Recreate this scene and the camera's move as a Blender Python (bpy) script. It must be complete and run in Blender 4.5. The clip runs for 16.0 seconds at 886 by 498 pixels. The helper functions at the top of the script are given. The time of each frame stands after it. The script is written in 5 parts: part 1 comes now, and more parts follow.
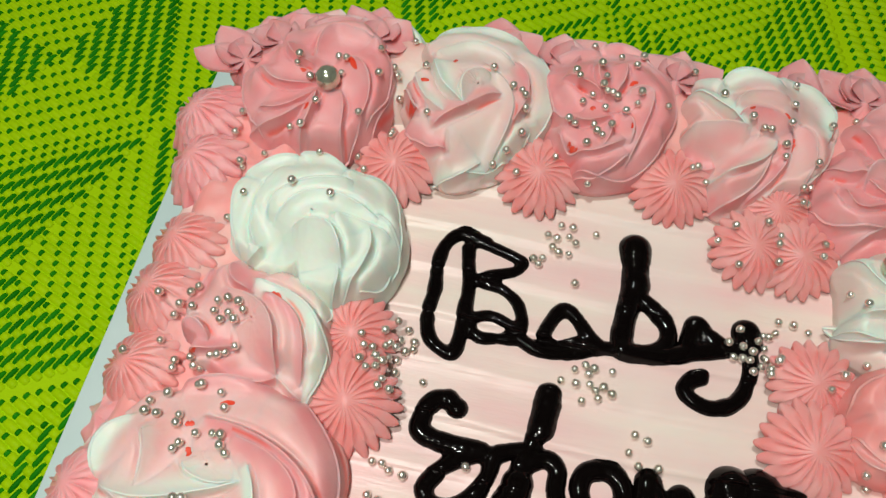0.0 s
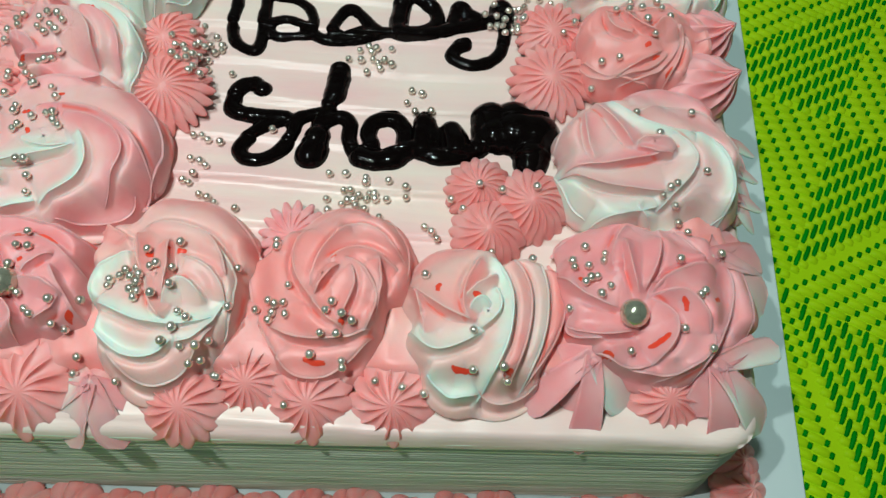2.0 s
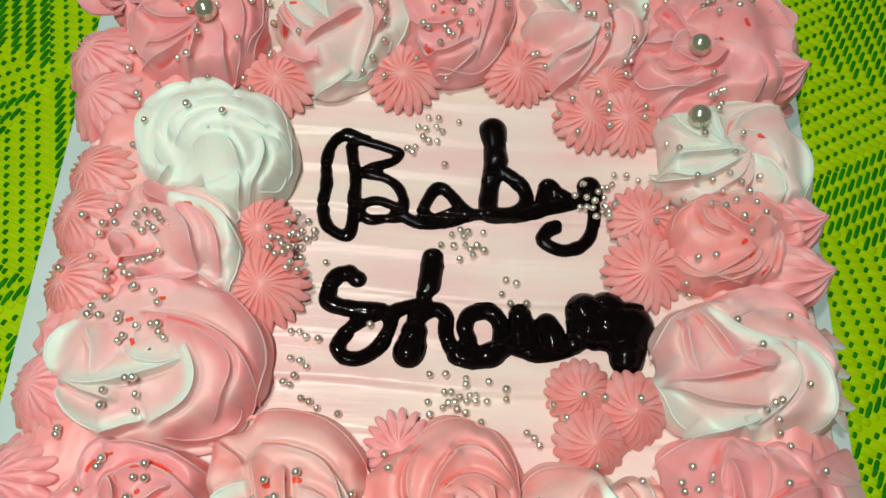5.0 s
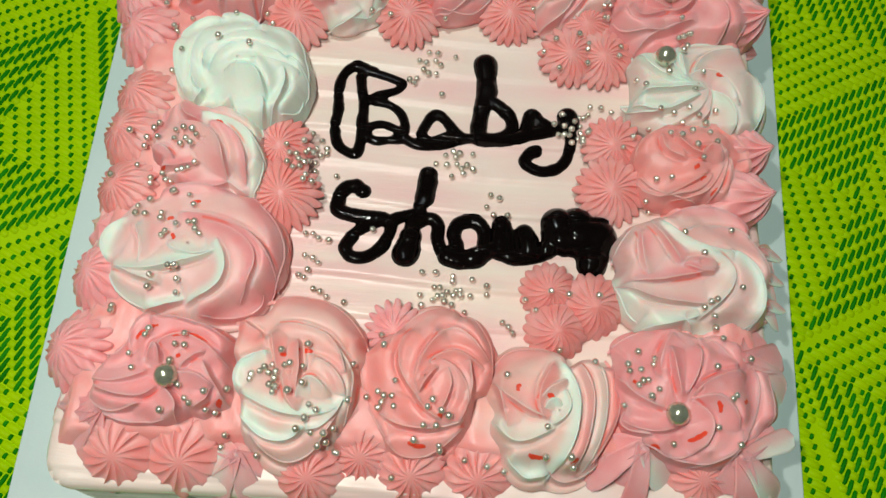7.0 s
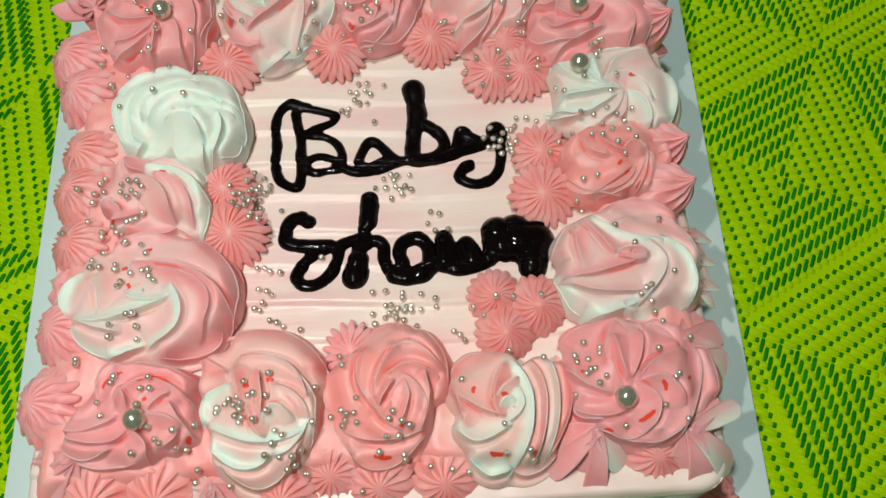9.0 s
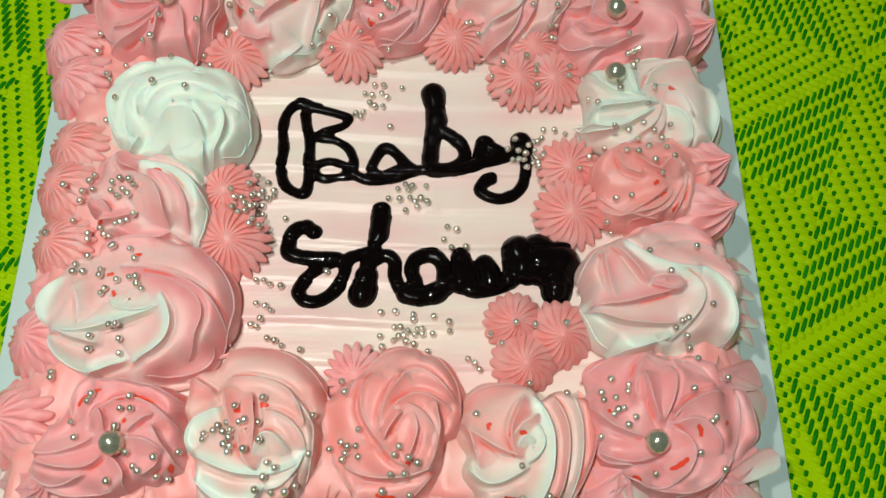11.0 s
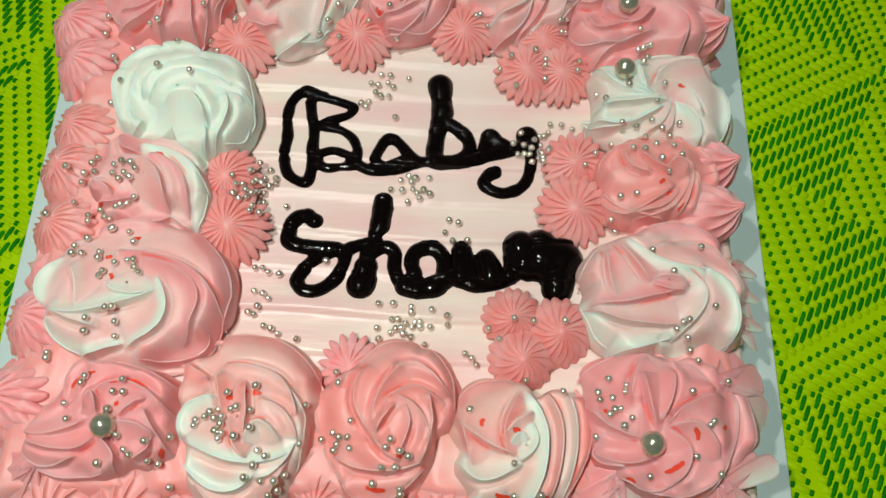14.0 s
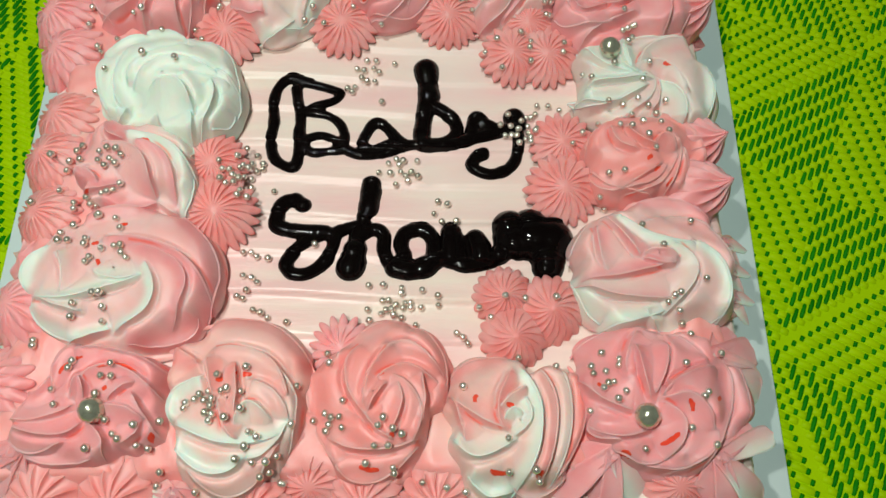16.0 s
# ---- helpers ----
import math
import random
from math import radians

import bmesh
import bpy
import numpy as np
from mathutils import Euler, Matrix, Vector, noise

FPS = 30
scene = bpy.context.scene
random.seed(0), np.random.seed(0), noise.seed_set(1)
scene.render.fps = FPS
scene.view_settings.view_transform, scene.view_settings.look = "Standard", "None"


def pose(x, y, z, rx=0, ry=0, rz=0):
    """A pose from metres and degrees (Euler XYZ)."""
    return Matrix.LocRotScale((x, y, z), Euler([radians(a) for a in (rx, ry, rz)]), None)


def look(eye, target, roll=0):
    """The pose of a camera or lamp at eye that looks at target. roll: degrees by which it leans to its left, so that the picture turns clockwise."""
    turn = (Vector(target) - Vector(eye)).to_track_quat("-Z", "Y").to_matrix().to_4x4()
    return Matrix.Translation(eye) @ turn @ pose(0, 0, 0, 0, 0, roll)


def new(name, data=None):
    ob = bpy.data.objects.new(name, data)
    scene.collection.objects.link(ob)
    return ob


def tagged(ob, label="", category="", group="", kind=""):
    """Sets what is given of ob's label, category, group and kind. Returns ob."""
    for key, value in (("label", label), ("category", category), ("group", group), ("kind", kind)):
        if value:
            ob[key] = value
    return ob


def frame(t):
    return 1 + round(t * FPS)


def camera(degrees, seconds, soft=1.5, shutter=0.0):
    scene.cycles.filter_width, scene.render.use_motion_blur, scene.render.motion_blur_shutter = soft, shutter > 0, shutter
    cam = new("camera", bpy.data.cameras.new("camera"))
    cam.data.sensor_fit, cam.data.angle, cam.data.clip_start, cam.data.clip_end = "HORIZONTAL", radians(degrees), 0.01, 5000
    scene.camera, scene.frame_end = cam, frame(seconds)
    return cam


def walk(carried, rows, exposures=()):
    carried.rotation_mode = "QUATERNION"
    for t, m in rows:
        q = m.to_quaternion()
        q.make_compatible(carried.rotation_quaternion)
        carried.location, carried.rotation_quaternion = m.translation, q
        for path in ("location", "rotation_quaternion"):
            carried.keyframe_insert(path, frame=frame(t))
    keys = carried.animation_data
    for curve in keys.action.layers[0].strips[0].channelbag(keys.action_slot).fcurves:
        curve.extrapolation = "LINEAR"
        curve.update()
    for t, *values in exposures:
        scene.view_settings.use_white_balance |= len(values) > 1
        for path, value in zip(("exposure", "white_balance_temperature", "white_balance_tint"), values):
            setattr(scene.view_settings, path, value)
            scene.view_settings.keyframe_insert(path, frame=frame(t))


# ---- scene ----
cam = camera(57.54, 16.0)
# seconds, eye, target, roll: a phone held over the cake by hand
PATH = [
    (0, (-0.01189, -0.09262, 0.35646), (-0.04951, 0.09031, 0.00274), 0.035),
    (0.5, (-0.01181, -0.13076, 0.35070), (-0.04986, 0.04590, -0.00615), 0.040),
    (1, (0.00652, -0.16520, 0.35900), (-0.02125, -0.00038, -0.00441), 0.034),
    (1.5, (0.03402, -0.20329, 0.35659), (0.02101, -0.03549, -0.00628), 0.848),
    (2, (0.05151, -0.20571, 0.35984), (0.05393, -0.03903, -0.00377), 3.735),
    (2.5, (0.06574, -0.19589, 0.36866), (0.07003, -0.02728, 0.00596), 3.186),
    (3, (0.07327, -0.18295, 0.37285), (0.07708, -0.00963, 0.01236), 2.471),
    (3.5, (0.05882, -0.15574, 0.37601), (0.05800, 0.02799, 0.02070), 1.369),
    (4, (0.05176, -0.11299, 0.38707), (0.05859, 0.06936, 0.03112), 4.998),
    (4.5, (0.01712, -0.09176, 0.38378), (0.01961, 0.08682, 0.02587), 4.328),
    (5, (0.00462, -0.13024, 0.39432), (0.01218, 0.02834, 0.02718), 5.504),
    (7.5, (0.02039, -0.16334, 0.44975), (0.01951, -0.03082, 0.07234), 4.876),
    (8, (0.02568, -0.16662, 0.45637), (0.02582, -0.02530, 0.08217), 5.938),
    (8.5, (0.03148, -0.17795, 0.45440), (0.03906, -0.03373, 0.08138), 4.274),
    (9, (0.03147, -0.17268, 0.45531), (0.04281, -0.02821, 0.08248), 1.945),
    (9.5, (0.02200, -0.16887, 0.45643), (0.04060, -0.01903, 0.08602), 4.686),
    (12, (0.02992, -0.15316, 0.40915), (0.03397, -0.00708, 0.03680), 2.672),
    (12.5, (0.03653, -0.16014, 0.41060), (0.03741, -0.01720, 0.03701), 0.951),
    (13, (0.03527, -0.15925, 0.41147), (0.04051, -0.01619, 0.03796), 2.409),
    (13.5, (0.02979, -0.15448, 0.41453), (0.03490, -0.00813, 0.04230), 2.461),
    (14, (0.03116, -0.15703, 0.42217), (0.03548, -0.00965, 0.05033), 3.710),
    (14.5, (0.02583, -0.15846, 0.42042), (0.02791, -0.01008, 0.04896), 3.719),
    (15, (0.02537, -0.15345, 0.41812), (0.02670, -0.00582, 0.04636), 3.307),
    (15.5, (0.03440, -0.17098, 0.41209), (0.04025, -0.02272, 0.04063), 3.331),
    (16, (0.03214, -0.17143, 0.41459), (0.04082, -0.01603, 0.04611), 3.867),
]
# seconds, stops, kelvin, tint: the phone's own balance drifts for a moment
BALANCE = [(0.0, 0.0, 6580, 13), (0.5, 0.0, 6600, 11), (1.0, 0.0, 6580, 10), (1.5, 0.0, 6480, 8), (2.0, -0.03, 5950, 2), (2.5, 0.02, 5600, -2), (3.0, 0.09, 5950, 5), (3.5, 0.09, 6540, 9), (4.0, 0.07, 6500, 9), (4.5, 0.03, 6600, 10),
           (5.0, 0.0, 6600, 12), (7.5, -0.02, 6580, 8), (8.5, 0.0, 6560, 7), (9.0, 0.0, 6560, 11), (9.5, 0.0, 6560, 8), (12.0, 0.02, 6520, 8), (14.0, 0.0, 6560, 9), (16.0, 0.0, 6560, 9)]
walk(cam, [(t, look(eye, target, roll)) for t, eye, target, roll in PATH], BALANCE)

# ---- light ----
world = bpy.data.worlds.new("world")
world.use_nodes = True
world.node_tree.nodes["Background"].inputs[0].default_value = (0.55, 0.70, 0.68, 1)
world.node_tree.nodes["Background"].inputs[1].default_value = 0.022
scene.world = world
# Added fill lamp at a fixed point front left, not carried by the phone.
fill_data = bpy.data.lights.new("added_fill", "POINT")
fill_data.energy, fill_data.color, fill_data.shadow_soft_size = 6.0, (1.0, 0.96, 0.88), 0.006
fill = new("added_fill", fill_data)
fill.location = (-0.095, -0.155, 0.610)
bulb_data = bpy.data.lights.new("ceiling_lamp", "AREA")
bulb_data.shape, bulb_data.size = "DISK", 0.10
bulb_data.energy, bulb_data.color = 26.5, (0.93, 1.0, 0.93)
bulb = new("ceiling_lamp", bulb_data)
bulb.matrix_world = look((-0.48, 0.32, 2.36), (0, 0, 0))
scene.view_settings.exposure = 0.0


# ---- materials ----
def material(name, colour, rough=0.5, metal=0.0, spec=0.5):
    m = bpy.data.materials.new(name)
    m.use_nodes = True
    b = m.node_tree.nodes["Principled BSDF"]
    b.inputs["Base Color"].default_value = (*colour, 1)
    b.inputs["Roughness"].default_value = rough
    b.inputs["Metallic"].default_value = metal
    b.inputs["Specular IOR Level"].default_value = spec
    return m, m.node_tree.nodes, m.node_tree.links, b


def node(nodes, kind, **values):
    n = nodes.new(kind)
    for key, value in values.items():
        n.inputs[key].default_value = value
    return n


def mix(nodes, links, fac, a, b):
    """A colour mix; fac, a and b are sockets or values."""
    n = nodes.new("ShaderNodeMix")
    n.data_type = "RGBA"
    for socket, value in ((n.inputs["Factor"], fac), (n.inputs[6], a), (n.inputs[7], b)):
        if hasattr(value, "is_linked"):
            links.new(value, socket)
        elif isinstance(value, tuple):
            socket.default_value = (*value, 1)
        else:
            socket.default_value = value
    return n.outputs[2]


def noise_of(nodes, links, scale, detail=3.0, rough=0.55, stretch=None):
    where = nodes.new("ShaderNodeTexCoord").outputs["Object"]
    if stretch:
        mapping = nodes.new("ShaderNodeMapping")
        mapping.inputs["Scale"].default_value = stretch
        links.new(where, mapping.inputs[0])
        where = mapping.outputs[0]
    n = node(nodes, "ShaderNodeTexNoise", Scale=scale, Detail=detail, Roughness=rough)
    links.new(where, n.inputs["Vector"])
    return n.outputs["Fac"]


def ramp(nodes, links, value, low, high):
    n = nodes.new("ShaderNodeMapRange")
    n.inputs["From Min"].default_value, n.inputs["From Max"].default_value = low, high
    links.new(value, n.inputs["Value"])
    return n.outputs["Result"]


def bump(nodes, links, shader, height, strength, distance):
    n = node(nodes, "ShaderNodeBump", Strength=strength, Distance=distance)
    links.new(height, n.inputs["Height"])
    links.new(n.outputs[0], shader.inputs["Normal"])


def cream(name, colour, white=(0.71, 0.785, 0.70), red=(0.88, 0.07, 0.03), rough=0.42):
    """Whipped cream: its own colour, streaked with white and with red gel where the piping bag left them."""
    m, nodes, links, b = material(name, colour, rough, spec=0.42)
    tint = nodes.new("ShaderNodeAttribute")
    tint.attribute_name = "tint"
    split = nodes.new("ShaderNodeSeparateColor")
    links.new(tint.outputs["Color"], split.inputs[0])
    soft = noise_of(nodes, links, 55.0, 2.0)
    paler = tuple(min(0.86, c * 0.80 + 0.17) for c in colour)
    base = mix(nodes, links, ramp(nodes, links, soft, 0.38, 0.72), colour, paler)
    base = mix(nodes, links, split.outputs[0], base, white)
    base = mix(nodes, links, split.outputs[1], base, red)
    links.new(base, b.inputs["Base Color"])
    b.inputs["Subsurface Weight"].default_value = 0.75
    b.inputs["Subsurface Radius"].default_value = (1.0, 0.45, 0.35)
    b.inputs["Subsurface Scale"].default_value = 0.0023
    fine = noise_of(nodes, links, 420.0, 3.0)
    drag = noise_of(nodes, links, 130.0, 4.0, 0.7)
    both = nodes.new("ShaderNodeMath")
    links.new(fine, both.inputs[0])
    links.new(drag, both.inputs[1])
    bump(nodes, links, b, both.outputs[0], 0.10, 0.0010)
    uneven = nodes.new("ShaderNodeMapRange")
    uneven.inputs["To Min"].default_value, uneven.inputs["To Max"].default_value = rough - 0.12, rough + 0.14
    links.new(drag, uneven.inputs["Value"])
    links.new(uneven.outputs[0], b.inputs["Roughness"])
    return m


PINK = cream("pink_cream", (0.80, 0.315, 0.325))
SALMON = cream("salmon_cream", (0.82, 0.315, 0.295))
CORAL = cream("coral_cream", (0.77, 0.285, 0.27))
WHITE = cream("white_cream", (0.71, 0.785, 0.70))


def top_cream():
    m, nodes, links, b = material("pale_pink_cream", (0.82, 0.60, 0.56), 0.20, spec=0.5)
    bands = noise_of(nodes, links, 34.0, 3.0, 0.6, (0.25, 1.6, 1.0))
    patch = noise_of(nodes, links, 9.0, 2.0)
    base = mix(nodes, links, ramp(nodes, links, bands, 0.35, 0.68), (0.79, 0.51, 0.50), (0.78, 0.675, 0.59))
    base = mix(nodes, links, ramp(nodes, links, patch, 0.45, 0.75), base, (0.77, 0.685, 0.62))
    links.new(base, b.inputs["Base Color"])
    b.inputs["Subsurface Weight"].default_value = 0.1
    b.inputs["Subsurface Radius"].default_value = (1.0, 0.5, 0.4)
    b.inputs["Subsurface Scale"].default_value = 0.003
    grain = noise_of(nodes, links, 260.0, 4.0, 0.6, (0.15, 1.0, 1.0))
    bump(nodes, links, b, grain, 0.30, 0.0009)
    wet = nodes.new("ShaderNodeMapRange")
    wet.inputs["To Min"].default_value, wet.inputs["To Max"].default_value = 0.26, 0.50
    links.new(patch, wet.inputs["Value"])
    links.new(wet.outputs[0], b.inputs["Roughness"])
    return m


def side_cream():
    m, nodes, links, b = material("combed_white_cream", (0.74, 0.80, 0.68), 0.35)
    streak = noise_of(nodes, links, 160.0, 3.0, 0.6, (0.04, 0.04, 1.0))
    # Shade of the troughs and highlights of the crests are put into the colour.
    links.new(mix(nodes, links, ramp(nodes, links, streak, 0.35, 0.7), (0.55, 0.70, 0.50), (0.90, 0.95, 0.84)), b.inputs["Base Color"])
    bump(nodes, links, b, streak, 0.55, 0.0015)
    return m


def gel():
    m, nodes, links, b = material("black_piping_gel", (0.0025, 0.0015, 0.0015), 0.10, spec=0.13)
    wave = noise_of(nodes, links, 120.0, 2.0)
    bump(nodes, links, b, wave, 0.30, 0.0016)
    return m


def silver():
    m, nodes, links, b = material("silver_sugar_pearl", (0.8, 0.77, 0.66), 0.2, 0.85)
    info = nodes.new("ShaderNodeObjectInfo")
    links.new(mix(nodes, links, info.outputs["Random"], (0.70, 0.67, 0.57), (0.92, 0.90, 0.82)), b.inputs["Base Color"])
    return m


def nacre():
    m, nodes, links, b = material("green_grey_pearl", (0.5, 0.54, 0.42), 0.2, 0.8)
    cloud = noise_of(nodes, links, 160.0, 2.0)
    links.new(mix(nodes, links, cloud, (0.46, 0.52, 0.38), (0.66, 0.66, 0.52)), b.inputs["Base Color"])
    b.inputs["Coat Weight"].default_value = 1.0
    return m


def card():
    m, nodes, links, b = material("pale_blue_card", (0.50, 0.62, 0.62), 0.45)
    cloud = noise_of(nodes, links, 14.0, 4.0)
    fibre = noise_of(nodes, links, 600.0, 3.0)
    base = mix(nodes, links, ramp(nodes, links, cloud, 0.3, 0.75), (0.48, 0.61, 0.61), (0.56, 0.66, 0.66))
    links.new(base, b.inputs["Base Color"])
    bump(nodes, links, b, fibre, 0.12, 0.0005)
    return m


def plastic(name, dark, light, rough):
    """Woven plastic strand, its shade varying from piece to piece."""
    m, nodes, links, b = material(name, dark, rough, spec=0.04)
    geo = nodes.new("ShaderNodeNewGeometry")
    info = nodes.new("ShaderNodeObjectInfo")
    both = nodes.new("ShaderNodeMath")
    both.operation = "ADD"
    links.new(geo.outputs["Random Per Island"], both.inputs[0])
    links.new(info.outputs["Random"], both.inputs[1])
    wrap = nodes.new("ShaderNodeMath")
    wrap.operation = "FRACT"
    links.new(both.outputs[0], wrap.inputs[0])
    base = mix(nodes, links, wrap.outputs[0], dark, light)
    patch = noise_of(nodes, links, 7.0, 3.0)
    base = mix(nodes, links, ramp(nodes, links, patch, 0.4, 0.8), base, dark)
    links.new(base, b.inputs["Base Color"])
    fine = noise_of(nodes, links, 900.0, 2.0)
    bump(nodes, links, b, fine, 0.15, 0.0004)
    return m


TOP, SIDE, GEL, SILVER, NACRE, CARD = top_cream(), side_cream(), gel(), silver(), nacre(), card()
LIME = plastic("lime_plastic", (0.31, 0.53, 0.001), (0.38, 0.60, 0.002), 0.45)
GREEN = plastic("green_plastic", (0.004, 0.150, 0.002), (0.012, 0.235, 0.004), 0.5)


def plain(name, colour, rough, scale, spread=0.85):
    m, nodes, links, b = material(name, colour, rough)
    cloud = noise_of(nodes, links, scale, 5.0)
    links.new(mix(nodes, links, cloud, tuple(c * spread for c in colour), colour), b.inputs["Base Color"])
    bump(nodes, links, b, noise_of(nodes, links, scale * 40, 3.0), 0.1, 0.001)
    return m


FLOOR = plain("cement_floor", (0.32, 0.31, 0.29), 0.6, 3.0, 0.7)
WALL = plain("wall_paint", (0.42, 0.44, 0.42), 0.8, 2.0)
CEILING = plain("ceiling_paint", (0.55, 0.57, 0.55), 0.85, 2.0)


# ---- building helpers ----
def mesh_of(name, verts, faces, mat, smooth=True, tint=None):
    me = bpy.data.meshes.new(name)
    me.from_pydata(verts, [], faces)
    me.materials.append(mat)
    if smooth:
        me.polygons.foreach_set("use_smooth", [True] * len(me.polygons))
    if tint is not None:
        layer = me.color_attributes.new("tint", "FLOAT_COLOR", "POINT")
        layer.data.foreach_set("color", np.asarray(tint, dtype=np.float32).ravel())
    me.update()
    return me


def child(name, me, parent, m=None, label=""):
    ob = new(name, me)
    ob.parent = parent
    if m is not None:
        ob.matrix_local = m
    return tagged(ob, label)


def box_mesh(name, x0, x1, y0, y1, z0, z1, mat, bevel=0.0, segments=2):
    bm = bmesh.new()
    bmesh.ops.create_cube(bm, size=1.0)
    for v in bm.verts:
        v.co = ((x0 + x1) / 2 + v.co.x * (x1 - x0), (y0 + y1) / 2 + v.co.y * (y1 - y0), (z0 + z1) / 2 + v.co.z * (z1 - z0))
    if bevel:
        bmesh.ops.bevel(bm, geom=list(bm.edges), offset=bevel, segments=segments, profile=0.5, affect="EDGES")
    me = bpy.data.meshes.new(name)
    bm.to_mesh(me)
    bm.free()
    me.materials.append(mat)
    return me


def rounded_outline(x0, x1, y0, y1, radius, steps=8):
    out = []
    for cx, cy, a in ((x1 - radius, y1 - radius, 0), (x0 + radius, y1 - radius, 90), (x0 + radius, y0 + radius, 180), (x1 - radius, y0 + radius, 270)):
        for k in range(steps + 1):
            w = radians(a + 90 * k / steps)
            out.append((cx + radius * math.cos(w), cy + radius * math.sin(w)))
    return out


def smooth(a, b, x):
    f = min(1.0, max(0.0, (x - a) / (b - a)))
    return f * f * (3 - 2 * f)


# ---- the room ----
def structure(name, me, label, category):
    return tagged(new(name, me), label, category, kind="structure")


structure("floor", box_mesh("floor", -2.0, 2.0, -2.0, 2.0, -0.12, -0.004, FLOOR), "grey cement floor under the woven mat", "floor")
for wall_name, span in (("wall_north", (-2.1, 2.1, 2.0, 2.1)), ("wall_south", (-2.1, 2.1, -2.1, -2.0)), ("wall_east", (2.0, 2.1, -2.0, 2.0)), ("wall_west", (-2.1, -2.0, -2.0, 2.0))):
    structure(wall_name, box_mesh(wall_name, *span, -0.12, 2.4, WALL), "plain painted wall closing the room", "wall")
structure("ceiling", box_mesh("ceiling", -2.1, 2.1, -2.1, 2.1, 2.4, 2.5, CEILING), "plain white painted ceiling", "ceiling")

# ---- cake board ----
BX0, BX1, BY0, BY1 = -0.1957, 0.2157, -0.203, 0.207


def cake_board():
    root = tagged(new("cake_board"), "pale blue-grey card cake board lying on the mat", "cake board")
    rim = rounded_outline(BX0, BX1, BY0, BY1, 0.012)
    n = len(rim)
    rings = ((0.0, 0.0), (0.0, 0.0030), (0.0006, 0.0040))
    verts, faces = [], []
    for inset, z in rings:
        for x, y in rim:
            verts.append((x * (1 - inset / 0.2), y * (1 - inset / 0.2), z + 0.0008 * noise.noise((x * 9, y * 9, 0))* (z > 0)))
    for k in range(len(rings) - 1):
        for i in range(n):
            faces.append((k * n + i, k * n + (i + 1) % n, (k + 1) * n + (i + 1) % n, (k + 1) * n + i))
    faces.append(tuple(range((len(rings) - 1) * n, len(rings) * n)))
    faces.append(tuple(reversed(range(n))))
    child("card", mesh_of("card", verts, faces, CARD, smooth=False), root)
    return root


cake_board()

# ---- cake ----
CX0, CX1, CY0, CY1, TOPZ = -0.146, 0.167, -0.151, 0.150, 0.085
cake = tagged(new("cake"), "square pink and white cream cake with black piped lettering", "cake")


def skew(x, y):
    """The front stands a little askew to the back."""
    return y + (CY1 - y) / (CY1 - CY0) * (0.026 * x - 0.0012)


def cake_body():
    """The combed sides, a stack of fine horizontal grooves, and the spread top."""
    rnd = random.Random(4)
    rings, z = [], 0.0045
    while z < TOPZ - 0.0045:
        step = rnd.uniform(0.0022, 0.0052)
        depth = rnd.choice((0.0014, 0.0024, 0.0034, 0.0042))
        rings += [(0.0, z), (-0.0002, z + step * 0.55), (depth, z + step * 0.75), (depth, z + step * 0.9)]
        z += step
    verts, faces = [], []
    n = 0
    for inset, zz in rings:
        inset -= 0.0065 * (1 - zz / TOPZ)
        rim = rounded_outline(CX0 + inset, CX1 - inset, CY0 + inset, CY1 - inset, 0.016, 6)
        dense = []
        for i, (x, y) in enumerate(rim):
            x2, y2 = rim[(i + 1) % len(rim)]
            parts = 24 if math.hypot(x2 - x, y2 - y) > 0.05 else 1
            dense += [(x + (x2 - x) * k / parts, y + (y2 - y) * k / parts) for k in range(parts)]
        n = len(dense)
        for x, y in dense:
            w = 0.0006 * noise.noise((x * 30, y * 30, zz * 260)) + 0.0009 * noise.noise((x * 9, y * 9, zz * 40 + 5))
            s = (0.0020 * noise.noise((x * 14, y * 14, 3.0 + zz * 12)) + 0.0010 * noise.noise((x * 45, y * 45, zz * 60))) * min(1.0, (TOPZ - zz) / 0.015) * min(1.0, zz / 0.008)
            verts.append((x * (1 + w * 3), skew(x, y) * (1 + w * 3), zz + s))
    for k in range(len(rings) - 1):
        for i in range(n):
            faces.append((k * n + i, k * n + (i + 1) % n, (k + 1) * n + (i + 1) % n, (k + 1) * n + i))
    child("cake_side", mesh_of("cake_side", verts, faces, SIDE), cake, None, "white cream side combed into fine horizontal grooves")


def cake_core():
    child("cake_core", box_mesh("cake_core", CX0 + 0.006, CX1 - 0.006, CY0 + 0.008, CY1 - 0.006, 0.0045, TOPZ - 0.006, SIDE, 0.003), cake, None, "cake under the cream")


def top_height(x, y):
    """Spatula strokes across the top: shallow overlapping bands."""
    yy = y + 0.035 * x + 0.0022 * noise.noise((x * 14, y * 3, 0.0)) + 0.004 * noise.noise((x * 5, 2.0, y * 2))
    band = (yy + 0.203) / 0.0185
    p = band - math.floor(band)
    lift = 0.55 + 0.45 * noise.noise((math.floor(band) * 3.7, x * 6, 0.5))
    p = 1 - p
    saw = (p ** 1.6) * (1.0 if p < 0.93 else (1 - p) / 0.07)
    return TOPZ - 0.0016 + 0.0033 * lift * saw + 0.0003 * noise.noise((x * 40, y * 120, 0)) + 0.0005 * saw * noise.noise((x * 150, y * 60, 4.0))


